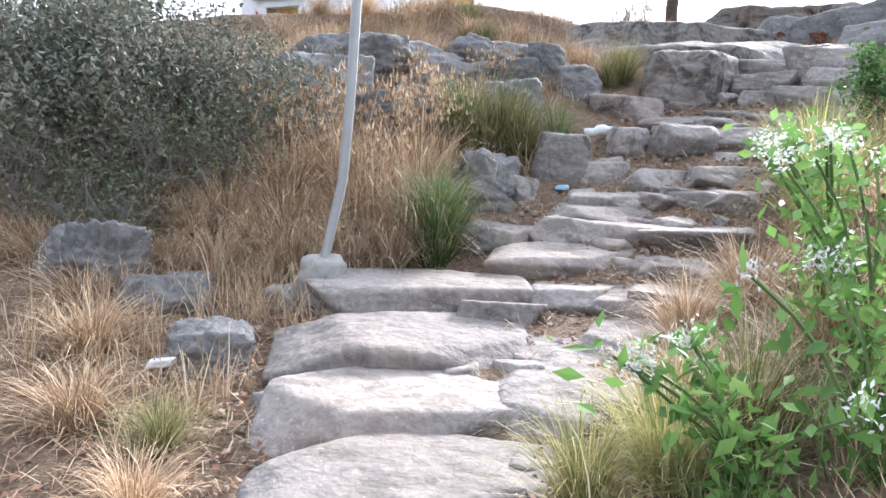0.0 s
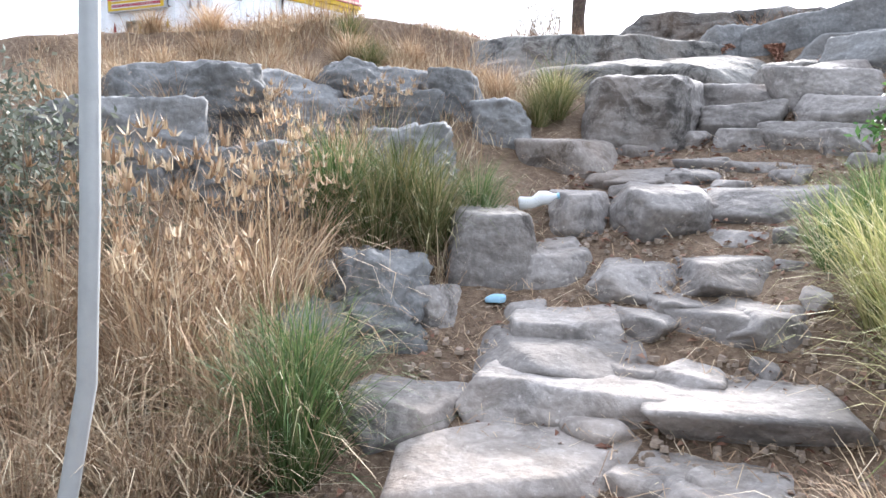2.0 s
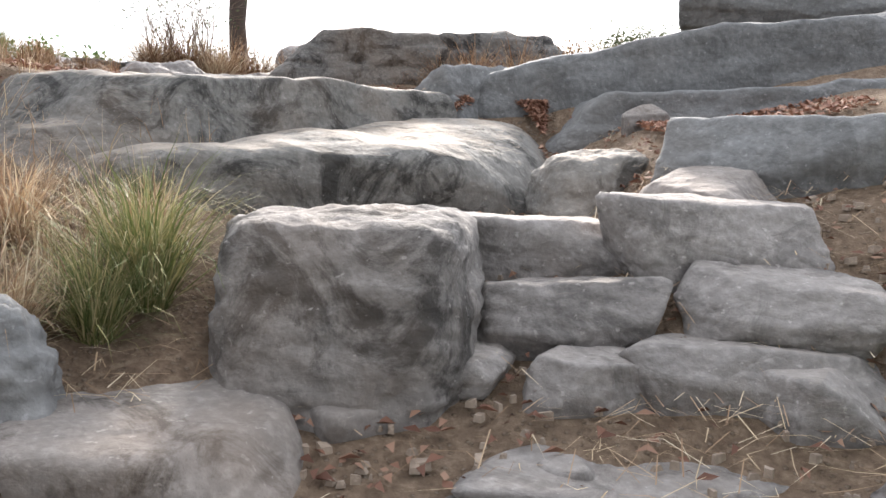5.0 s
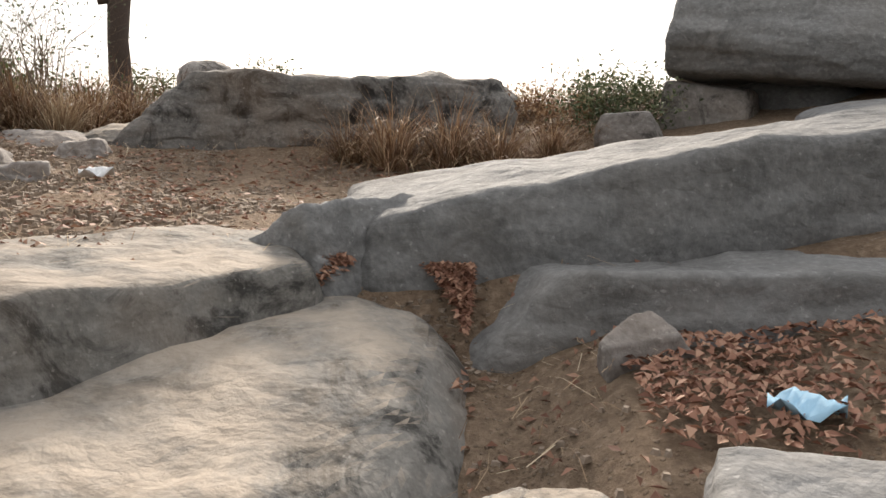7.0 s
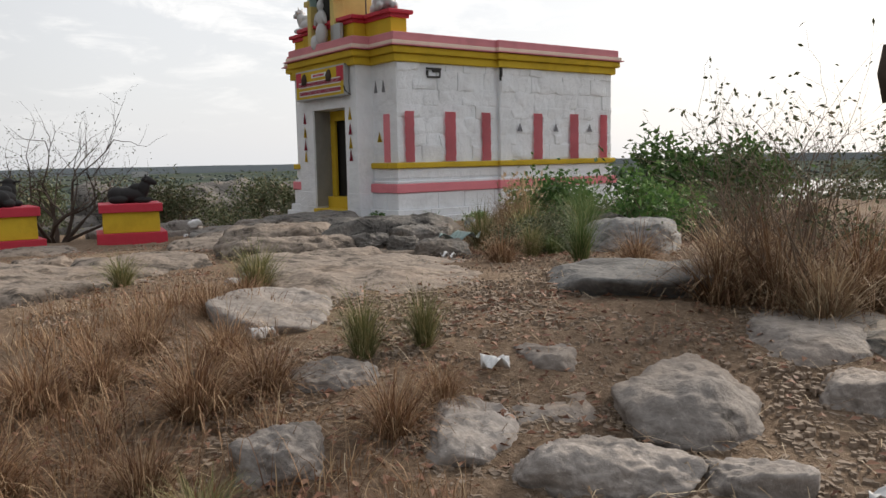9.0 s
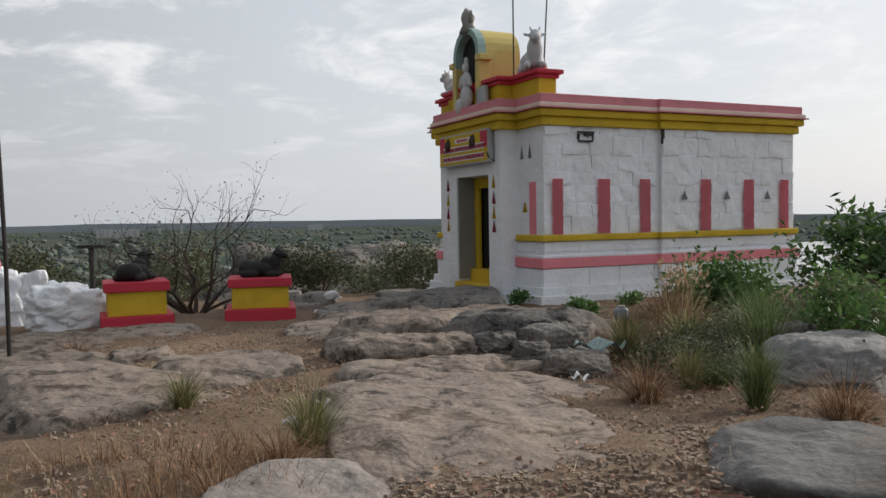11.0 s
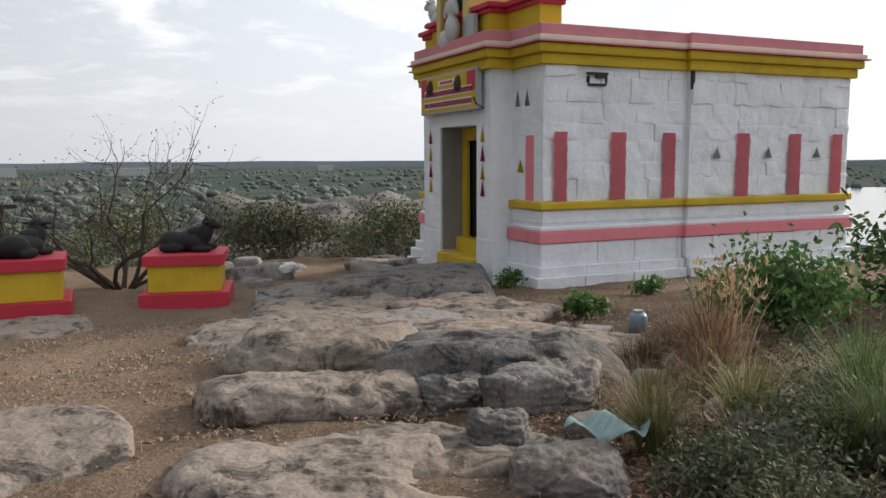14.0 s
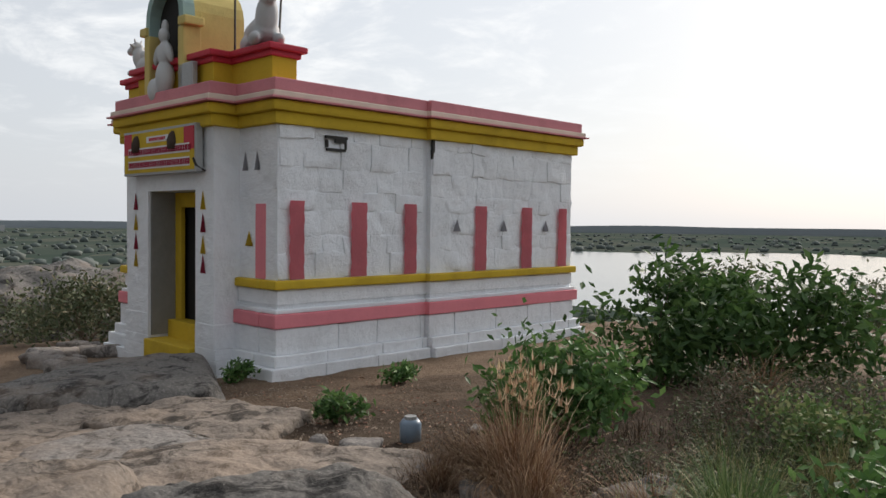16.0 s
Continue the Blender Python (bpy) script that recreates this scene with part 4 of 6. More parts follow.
        while x < (-2.2 if zz > 4.7 else -1.45):
            n = x + rng.uniform(0.03, 0.08)
            part("lettering", box(x, n, -0.64, -0.63, zz - hh / 2, zz + hh / 2), mat, sign)
            x = n + 0.02
    for xx in (-3.2, -1.95):
        v, f = tube([(xx, -0.63, 4.58), (xx, -0.63, 4.72), (xx, -0.63, 4.82), (xx, -0.63, 4.86)], [0.09, 0.1, 0.06, 0.02], 8)
        mesh_ob("board_picture", v, f, BARK, sign, "", True)
    v, f = tube([(-1.2, -0.5, 4.22), (-1.0, -0.75, 4.28), (-0.8, -0.9, 4.36)], [0.02, 0.018, 0.018], 6)
    mesh_ob("bracket", v, f, DARK, t, "dark iron bracket")
    part("flood_lamp", box(-2.0, -1.55, -0.52, -0.42, 5.5, 5.92, 0.02), STEEL, t, "tilted grey flood lamp")
    for x0, y0, x1, y1, z1 in ((-1.75, 0.35, -1.75, 0.35, 9.3), (-0.6, 0.4, -1.5, 1.2, 9.4)):
        v, f = tube([(x0, y0, 5.9), (x1, y1, z1)], [0.02, 0.014], 6)
        mesh_ob("roof_rod", v, f, DARK, t, "thin dark metal rod")
    return t, base


temple, TEMPLE = build_temple()


def blob_mesh(name, blobs, mat, res=10, seed=1):
    """One closed skin round a set of balls, for statues: remeshed into a single form."""
    mb = bmesh.new()
    for (x, y, z), (a, b, c), (rx, ry, rz) in blobs:
        own = bmesh.new()
        bmesh.ops.create_icosphere(own, subdivisions=3, radius=1)
        bmesh.ops.transform(own, matrix=pose(x, y, z, rx, ry, rz) @ Matrix.Diagonal((a, b, c, 1)), verts=own.verts[:])
        me = bpy.data.meshes.new("tmp")
        own.to_mesh(me); own.free()
        mb.from_mesh(me)
        bpy.data.meshes.remove(me)
    me = bpy.data.meshes.new(name)
    mb.to_mesh(me); mb.free()
    me.materials.append(mat)
    me.shade_smooth()
    return me


def bull_mesh(name, mat, horns=True):
    """A bull lying with folded legs, its head to +x; one unit long."""
    b = [((0, 0, 0.21), (0.42, 0.2, 0.21), (0, 0, 0)), ((-0.27, 0, 0.22), (0.22, 0.21, 0.22), (0, 0, 0)), ((0.16, 0, 0.4), (0.16, 0.12, 0.12), (0, -15, 0)),
         ((0.33, 0, 0.36), (0.15, 0.14, 0.26), (0, 18, 0)), ((0.44, 0, 0.58), (0.15, 0.105, 0.12), (0, 20, 0)), ((0.57, 0, 0.53), (0.085, 0.075, 0.075), (0, 20, 0)),
         ((0.32, 0.15, 0.08), (0.2, 0.07, 0.08), (0, 0, 0)), ((0.32, -0.15, 0.08), (0.2, 0.07, 0.08), (0, 0, 0)), ((-0.22, 0.18, 0.1), (0.22, 0.08, 0.11), (0, 0, 0)),
         ((-0.22, -0.18, 0.1), (0.22, 0.08, 0.11), (0, 0, 0)), ((0.4, 0.14, 0.61), (0.03, 0.075, 0.028), (10, 0, 0)), ((0.4, -0.14, 0.61), (0.03, 0.075, 0.028), (-10, 0, 0))]
    if horns:
        b += [((0.4, 0.075, 0.71), (0.018, 0.02, 0.055), (-25, 0, 0)), ((0.4, -0.075, 0.71), (0.018, 0.02, 0.055), (25, 0, 0))]
    return blob_mesh(name, b, mat)


def statue(name, me, m, label, group=""):
    ob = new(name, me)
    ob.matrix_world = m
    skin = ob.modifiers.new("skin", "REMESH")
    skin.mode, skin.voxel_size, skin.use_smooth_shade = "VOXEL", 0.018, True
    return tagged(ob, label, "statue", group)


_bull = bull_mesh("bull_statue", STATUE)
statue("bull_statue", _bull, TEMPLE @ pose(-0.7, 0.2, 6.06, 0, 0, -25) @ Matrix.Scale(1.2, 4), "painted grey bull statue lying on the roof corner", "roof bulls")
statue("bull_statue", _bull, TEMPLE @ pose(-4.2, 0.15, 6.06, 0, 0, 200) @ Matrix.Scale(0.95, 4), "painted grey bull statue lying on the roof corner", "roof bulls")
_god = blob_mesh("niche_statue", [((0, 0, 0.25), (0.2, 0.14, 0.28), (0, 0, 0)), ((0, 0, 0.62), (0.17, 0.11, 0.22), (0, 0, 0)), ((0, -0.02, 0.92), (0.09, 0.09, 0.12), (0, 0, 0)),
                                  ((0, 0, 1.06), (0.06, 0.06, 0.12), (0, 0, 0)), ((-0.2, -0.03, 0.62), (0.06, 0.06, 0.18), (0, 25, 0)), ((0.2, -0.03, 0.62), (0.06, 0.06, 0.18), (0, -25, 0)), ((-0.22, -0.06, 0.05), (0.16, 0.12, 0.2), (0, 0, 0))], STATUE)
statue("niche_statue", _god, TEMPLE @ pose(-2.5, -0.48, 5.53), "weathered painted figure standing in the roof niche")


# ---- painted pedestals ----
def pedestal(x, y, zb, zt, w, yaw, label, bull_yaw, horns):
    t = thing("pedestal", pose(x, y, zb, 0, 0, yaw), label, "pedestal", "bull pedestals")
    h = zt - zb
    part("foot", box(-w * 0.62, w * 0.62, -w * 0.62, w * 0.62, -0.1, h * 0.3, 0.015, None, 0.006, 3), RED, t, "dark red foot")
    part("body", box(-w * 0.5, w * 0.5, -w * 0.5, w * 0.5, h * 0.3, h * 0.8, 0.015, None, 0.006, 3), YELLOW, t, "yellow painted body")
    part("top", box(-w * 0.56, w * 0.56, -w * 0.56, w * 0.56, h * 0.8, h, 0.015, None, 0.006, 3), RED, t, "dark red top slab")
    statue("bull_statue", bull_mesh("bull_statue", BLACKSTONE_SHADE, horns), pose(x, y, zt - 0.01, 0, 0, bull_yaw) @ Matrix.Diagonal((0.85, 1.15, 0.78, 1)), "black stone bull statue lying on a pedestal", "black bulls")


pedestal(-16.05, 10.5, 1.08, 1.9, 1.06, -12, "red and yellow painted pedestal on bedrock", 70, True)
pedestal(-16.1, 8.2, 1.06, 1.93, 1.0, 0, "red and yellow painted pedestal beside a white block", 150, False)



def lump(name, a, b, c, at, seed, parent, mat=None, label=""):
    ob = new(name, rock_mesh(name, a, b, c, seed, mat or WHITE, 26, 5, 0.05, 0.13))
    ob.parent, ob.location = parent, at
    if label:
        ob["label"] = label
    return ob


t_ = thing("white_block", pose(-17.3, 6.95, 1.0, 0, 0, 12), "rough whitewashed masonry block beside the pedestal", "masonry block")
lump("block", 0.55, 0.62, 0.5, (0, 0, 0.3), 301, t_)
lump("shoulder", 0.5, 0.22, 0.38, (0, 0.62, 0.25), 302, t_)
t_ = thing("low_wall", pose(-19.4, 5.2, 1.0, 0, 0, 3), "low whitewashed rubble wall round a yellow pillar", "wall")
for k in range(5):
    lump("rubble_stone", 0.4, 0.33, 0.7, (0.05 * (k % 2), -1.15 + 0.56 * k, 0.32 - 0.05 * (k % 3)), 310 + k, t_)
lump("rubble_stone", 0.75, 0.8, 0.75, (-1.0, -0.1, 0.2), 320, t_)
t_ = thing("stone_pillar", pose(-20.7, 4.95, 1.6, 0, 0, 20), "yellow painted stone pillar on a pink stepped foot", "pillar")
part("foot", box(-0.5, 0.5, -0.55, 0.55, -0.1, 0.62, 0.06, None, 0.05, 3), PINK, t_)
part("shaft", box(-0.26, 0.26, -0.28, 0.28, 0.6, 2.5, 0.04, None, 0.04, 6), YELLOW, t_)
t_ = thing("iron_post", pose(-20.5, 7.5, 0.7), "short dark iron post with a flat plate", "post")
v, f = tube([(0, 0, 0), (0, 0, 1.75)], [0.06, 0.06], 8)
mesh_ob("post", v, f, DARK, t_)
part("plate", box(-0.25, 0.25, -0.3, 0.3, 1.72, 1.8, 0.01), DARK, t_)
v, f = tube([(0, 0, -0.4), (0.02, 0, 1.4), (-0.03, -0.03, 2.5), (-0.05, -0.06, 3.5)], [0.026, 0.026, 0.025, 0.023], 8)
ob = mesh_ob("thin_pole", v, f, DARK)
ob.matrix_world = pose(-11.0, 6.5, gz(-11.0, 6.5))
tagged(ob, "thin dark iron pole standing in the rocks", "pole")

# bent pole in its lump of cement at the foot of the climb
t_ = thing("bent_pole", pose(1.47, -0.22, -1.03), "bent galvanised pole set in a lump of cement", "pole")
v, f = tube([(0.0, 0, 0), (-0.03, 0.03, 0.2), (-0.01, 0.07, 0.4), (0.05, 0.1, 0.7), (0.08, 0.12, 1.2), (0.1, 0.15, 2.0), (0.12, 0.18, 3.2)], [0.028] * 7, 10)
mesh_ob("pole", v, f, STEEL, t_, "", True)
_lump = rock_mesh("cement_lump", 0.15, 0.13, 0.2, 31, CEMENT, 12, 5, 0.1, 0.1)
_o = new("cement_lump", _lump); _o.parent = t_; _o.location = (0.0, 0.0, 0.06); _o["label"] = "broken cement lump at the pole's foot"
_o = new("cement_lump", rock_mesh("cement_lump", 0.14, 0.12, 0.11, 37, CEMENT, 12, 5, 0.1, 0.1)); _o.parent = t_; _o.location = (-0.17, -0.1, -0.02)


# ---- grasses ----
def blades(seed, n, h, spread, lean, width, droop=0.5, segs=5, base=0.12):
    """Curved tapering blades fanning out of one crown and arching over."""
    rng = random.Random(seed)
    verts, faces = [], []
    for _ in range(n):
        az, r = rng.uniform(0, 2 * math.pi), base * math.sqrt(rng.random())
        length = h * rng.uniform(0.4, 1.15)
        ang = abs(rng.gauss(0, lean)) * (0.35 + 0.65 * r / base)
        bend = droop * rng.uniform(0.1, 1.5) / segs
        px, py, pz = math.cos(az) * r, math.sin(az) * r, 0.0
        az += rng.gauss(0, 0.6)
        w = width * rng.uniform(0.5, 1.3)
        tw = az + math.pi / 2 + rng.gauss(0, 0.5)
        tx, ty = math.cos(tw), math.sin(tw)
        o = len(verts)
        for k in range(segs + 1):
            s = k / segs
            ww = w * (1 - s) ** 0.6 * 0.5
            if k < segs:
                verts += [(px - tx * ww, py - ty * ww, pz), (px + tx * ww, py + ty * ww, pz)]
            else:
                verts.append((px, py, pz))
            px += math.sin(ang) * math.cos(az) * length / segs
            py += math.sin(ang) * math.sin(az) * length / segs
            pz = max(0.0, pz + math.cos(ang) * length / segs)
            ang += bend * (0.5 + k)  * 0.6
            az += rng.gauss(0, 0.1)
        for k in range(segs - 1):
            faces.append((o + 2 * k, o + 2 * k + 1, o + 2 * k + 3, o + 2 * k + 2))
        faces.append((o + 2 * segs - 2, o + 2 * segs - 1, o + 2 * segs))
    return verts, faces


_TUFTS = {}
KINDS = {
    "green": (GREEN, "tall green grass tuft growing among the stones", dict(n=620, lean=0.42, width=0.0075, droop=1.3, base=0.11)),
    "olive": (OLIVE, "half-dried green and yellow grass tuft", dict(n=600, lean=0.5, width=0.0075, droop=1.5, base=0.12)),
    "straw": (STRAW, "dry straw-coloured grass tuft", dict(n=560, lean=0.68, width=0.0075, droop=1.6, base=0.14)),
    "pale": (PALEBLADE, "tall pale yellow-green grass tuft", dict(n=620, lean=0.45, width=0.007, droop=1.5, base=0.11)),
    "thatch": (STRAW, "long dry grass arching over in a tangle", dict(n=520, lean=1.0, width=0.006, droop=2.4, base=0.22)),
    "russet": (RUSSET, "dry russet grass tuft on the hilltop", dict(n=620, lean=0.95, width=0.007, droop=2.6, base=0.16)),
    "stalks": (STRAW, "tall dry seeding grass stalks", dict(n=120, lean=0.5, width=0.006, droop=0.9, base=0.25)),
}


def tuft(x, y, h, kind="straw", wide=1.0, z=None):
    mat, label, kw = KINDS[kind]
    i = len(_TUFTS) % 3
    key = (kind, random.randrange(3))
    zz = gz(x, y) - 0.02 if z is None else z
    m = pose(x, y, zz, 0, 0, random.uniform(0, 360)) @ Matrix.Diagonal((h * wide, h * wide, h, 1))
    if key not in _TUFTS:
        v, f = blades(hash(kind) % 1 + key[1] * 7 + len(kind), kw["n"], 1.0, 0.3, kw["lean"], kw["width"] * 1.5, kw["droop"], 5, kw["base"])
        if kind == "stalks":
            rng = random.Random(key[1])
            for k in range(60):
                a, r = rng.uniform(0, 6.28), rng.uniform(0.05, 0.45)
                zc = rng.uniform(0.6, 0.98)
                v2, f2 = blades(k, 7, 0.1, 0.0, 0.9, 0.02, 0.2, 2, 0.015)
                o = len(v)
                v += [(q[0] + math.cos(a) * r, q[1] + math.sin(a) * r, q[2] + zc) for q in v2]
                f += [tuple(j + o for j in q) for q in f2]
        ob = mesh_ob("grass_tuft", v, f, mat)
        _TUFTS[key] = tagged(ob, label, "grass", "grass tufts")
        ob.matrix_world = m
        return ob
    ob = _TUFTS[key].copy()
    scene.collection.objects.link(ob)
    ob.matrix_world = m
    return ob


random.seed(11)
# beside the steps
for x, y, h, k, w in ((1.63, 0.62, 0.72, "green", 1.0), (1.5, 0.85, 0.62, "green", 1.0), (1.45, 0.4, 0.45, "straw", 1.3), (1.23, 2.22, 0.66, "olive", 1.0), (1.0, 2.05, 0.66, "olive", 1.1), (1.38, 2.5, 0.5, "green", 1.0),
                      (1.25, 0.25, 0.6, "thatch", 1.1), (0.95, 0.0, 0.6, "thatch", 1.1), (1.3, 0.75, 0.7, "thatch", 1.1), (0.6, 0.3, 0.65, "thatch", 1.2), (0.2, 0.1, 0.6, "thatch", 1.2), (0.8, 0.8, 0.8, "thatch", 1.1), (0.3, 0.6, 0.75, "thatch", 1.1), (0.9, 1.3, 0.8, "thatch", 1.1), (0.6, -0.3, 0.5, "thatch", 1.2), (0.42, 1.0, 0.95, "stalks", 1.0), (0.72, 1.3, 0.8, "stalks", 1.0), (0.15, 0.7, 0.8, "stalks", 1.1), (0.9, 0.75, 0.7, "stalks", 1.1), (0.3, 0.9, 0.5, "straw", 1.5), (0.8, 0.5, 0.4, "straw", 1.5),
                      (0.5, 0.1, 0.35, "straw", 1.8), (1.0, 0.2, 0.35, "straw", 1.7), (0.1, -0.1, 0.38, "straw", 1.7), (0.42, -0.5, 0.36, "straw", 1.8), (1.1, -1.4, 0.34, "straw", 1.8), (0.5, -1.1, 0.36, "straw", 1.8),
                      (2.2, -1.75, 0.3, "olive", 1.2), (2.5, -2.05, 0.3, "straw", 1.2), (1.7, -1.8, 0.34, "straw", 1.6), (1.0, -2.2, 0.4, "straw", 1.7), (-0.3, -0.9, 0.4, "straw", 1.8),
                      (3.2, 2.6, 0.5, "green", 1.0), (3.35, 2.85, 0.5, "green", 1.0), (3.45, 2.1, 0.72, "pale", 1.0), (3.6, 1.75, 0.8, "pale", 1.0), (3.75, 1.3, 0.75, "pale", 1.0), (3.9, 1.9, 0.7, "olive", 1.0), (3.6, 0.6, 0.5, "straw", 1.2), (3.45, 0.2, 0.4, "straw", 1.3),
                      (1.05, 4.1, 0.4, "olive", 1.0), (0.85, 3.95, 0.35, "straw", 1.1), (1.0, 2.3, 0.72, "olive", 1.0), (0.7, 2.1, 0.7, "green", 1.0), (0.45, 2.0, 0.65, "stalks", 1.0), (0.75, 1.7, 0.6, "stalks", 1.1), (0.5, 2.6, 0.5, "straw", 1.2),
                      (3.95, -1.25, 0.46, "pale", 1.1), (3.8, -1.45, 0.4, "pale", 1.1), (4.1, -1.0, 0.5, "olive", 1.1), (3.75, -0.7, 0.42, "straw", 1.2), (4.2, -0.35, 0.55, "straw", 1.1), (4.35, 0.1, 0.6, "olive", 1.1), (4.2, 0.7, 0.6, "stalks", 1.2),
                      (1.1, 4.3, 0.55, "olive", 1.0), (0.75, 4.95, 0.3, "olive", 1.0), (0.95, 4.6, 0.35, "straw", 1.2), (0.5, 4.5, 0.4, "straw", 1.3),
                      (-0.6, 3.4, 0.4, "straw", 1.4), (-1.2, 3.6, 0.45, "straw", 1.4), (-0.1, 4.0, 0.4, "straw", 1.4), (-1.8, 3.4, 0.4, "straw", 1.4), (-0.7, 4.4, 0.42, "olive", 1.2), (0.2, 4.6, 0.4, "straw", 1.3), (-2.4, 3.6, 0.4, "straw", 1.4),
                      (-1.9, 4.6, 0.4, "straw", 1.3), (-1.3, 4.9, 0.42, "olive", 1.2), (-2.6, 4.4, 0.42, "straw", 1.3), (-1.0, 4.5, 0.42, "straw", 1.3), (-3.2, 4.2, 0.4, "straw", 1.3), (-1.6, 4.2, 0.45, "stalks", 1.2), (-2.2, 4.0, 0.45, "straw", 1.3), (-0.6, 4.9, 0.35, "straw", 1.3), (-3.0, 3.4, 0.45, "straw", 1.4),
                      (-0.2, 2.6, 0.5, "stalks", 1.2), (0.3, 3.1, 0.5, "stalks", 1.2), (-0.9, 2.4, 0.5, "straw", 1.3), (-1.6, 2.6, 0.5, "straw", 1.3)):
    tuft(x, y, h, k, w)
# hilltop
for x, y, h, k, w in ((-1.85, 11.0, 0.85, "russet", 1.0), (-2.15, 10.75, 0.7, "russet", 1.1), (-1.6, 11.5, 0.9, "russet", 1.0), (-1.5, 12.1, 0.9, "russet", 1.1), (-2.4, 11.2, 0.7, "straw", 1.1), (-1.5, 10.9, 0.6, "straw", 1.1), (-2.7, 12.0, 0.9, "russet", 1.0),
                      (-1.1, 12.4, 0.8, "russet", 1.1), (-2.4, 13.2, 0.8, "russet", 1.2), (-0.6, 12.9, 0.7, "russet", 1.2), (-2.5, 8.2, 0.44, "olive", 0.8), (-1.65, 7.85, 0.4, "russet", 1.0), (-2.35, 7.25, 0.5, "russet", 1.1), (-1.75, 6.85, 0.36, "russet", 1.2),
                      (-0.95, 7.4, 0.26, "russet", 1.2), (-2.9, 7.6, 0.4, "russet", 1.2), (-1.3, 6.9, 0.3, "olive", 1.2), (-2.1, 6.4, 0.4, "russet", 1.2), (-2.9, 6.7, 0.4, "russet", 1.2), (-3.4, 7.3, 0.36, "russet", 1.1), (-1.2, 6.2, 0.35, "russet", 1.2),
                      (1.55, 10.0, 0.66, "russet", 1.1), (1.95, 10.1, 0.66, "russet", 1.1), (2.3, 10.1, 0.55, "russet", 1.2), (1.2, 10.15, 0.5, "russet", 1.2), (2.7, 10.5, 0.5, "russet", 1.2), (1.9, 12.6, 0.5, "russet", 1.3), (2.6, 12.4, 0.6, "russet", 1.3), (3.2, 12.6, 0.7, "russet", 1.3),
                      (-4.75, 8.55, 0.5, "olive", 1.0), (-4.4, 8.3, 0.35, "russet", 1.2), (-3.95, 7.9, 0.32, "russet", 1.1), (-2.4, 7.6, 0.42, "russet", 1.2), (-2.45, 8.55, 0.42, "olive", 0.7), (-1.8, 8.2, 0.3, "russet", 1.1), (-6.0, 6.2, 0.5, "russet", 1.2),
                      (-11.2, 7.2, 0.45, "russet", 1.2), (-3.0, 7.0, 0.4, "russet", 1.1), (-4.9, 6.2, 0.4, "russet", 1.2), (-3.9, 6.1, 0.45, "russet", 1.2), (-6.85, 8.05, 0.4, "olive", 1.1), (-5.0, 11.9, 0.32, "green", 1.0), (-6.7, 12.3, 0.72, "olive", 0.8),
                      (-6.65, 13.0, 0.75, "olive", 0.9), (-6.4, 13.7, 0.95, "green", 0.8), (-5.9, 13.3, 0.8, "green", 0.9), (-7.3, 12.7, 0.55, "russet", 1.2), (-8.6, 14.3, 0.75, "russet", 0.9), (-8.9, 13.95, 0.45, "russet", 1.1), (-8.5, 14.5, 1.0, "stalks", 0.8),
                      (-9.3, 14.6, 0.5, "russet", 1.2), (-7.8, 13.6, 0.5, "russet", 1.3), (-7.2, 14.2, 0.6, "russet", 1.2), (-6.8, 14.9, 0.6, "olive", 1.1), (-5.0, 11.6, 0.5, "olive", 0.8), (-4.2, 11.5, 0.6, "green", 0.8), (-4.75, 11.0, 0.5, "russet", 1.0), (-3.6, 11.6, 0.5, "russet", 1.1),
                      (-6.0, 13.1, 0.6, "green", 1.1), (-6.75, 14.2, 0.7, "green", 0.9), (-7.2, 15.1, 0.6, "olive", 1.0), (-6.9, 15.8, 0.7, "green", 0.9), (-7.5, 15.6, 0.5, "russet", 1.1), (-6.5, 15.3, 0.7, "olive", 1.0), (-6.2, 16.3, 0.6, "russet", 1.2), (-7.2, 17.8, 0.7, "russet", 1.3), (-8.6, 18.8, 0.7, "russet", 1.3), (-8.35, 14.2, 1.0, "russet", 0.7), (-8.75, 14.45, 0.8, "russet", 0.8), (-8.0, 14.0, 0.7, "russet", 0.9), (-10.4, 16.6, 0.35, "russet", 1.3), (-10.9, 17.6, 0.35, "russet", 1.3), (-9.6, 17.3, 0.5, "russet", 1.3), (-11.3, 19.0, 0.4, "russet", 1.3), (-6.0, 18.4, 0.8, "russet", 1.2)):
    tuft(x, y, h, k, w)


def scatter(name, n, area, seed, make, mat, label, category, lift=0.02):
    """Fine litter that nobody could count, laid on the ground as one object."""
    rng = random.Random(seed)
    verts, faces = [], []
    while n > 0:
        x, y = rng.uniform(area[0], area[1]), rng.uniform(area[2], area[3])
        if noise.noise(Vector((x * 0.8, y * 0.8, seed))) < rng.uniform(-0.5, 0.15):
            continue
        n -= 1
        v, f = make(rng)
        z = gz(x, y) + lift
        a = rng.uniform(0, 6.28)
        c, s = math.cos(a), math.sin(a)
        o = len(verts)
        verts += [(x + c * q[0] - s * q[1], y + s * q[0] + c * q[1], z + q[2]) for q in v]
        faces += [tuple(i + o for i in q) for q in f]
    return tagged(mesh_ob(name, verts, faces, mat), label, category, kind="stuff")


def straw_bit(rng):
    l, w, h = rng.uniform(0.05, 0.28), rng.uniform(0.001, 0.002), rng.uniform(0.0, 0.06)
    b = rng.gauss(0, 0.03)
    return [(-l / 2, -w, 0.004), (-l / 2, w, 0.004), (0, b + w, h), (0, b - w, h), (l / 2, 0, rng.uniform(0, 0.03))], [(0, 3, 2, 1), (3, 4, 2)]


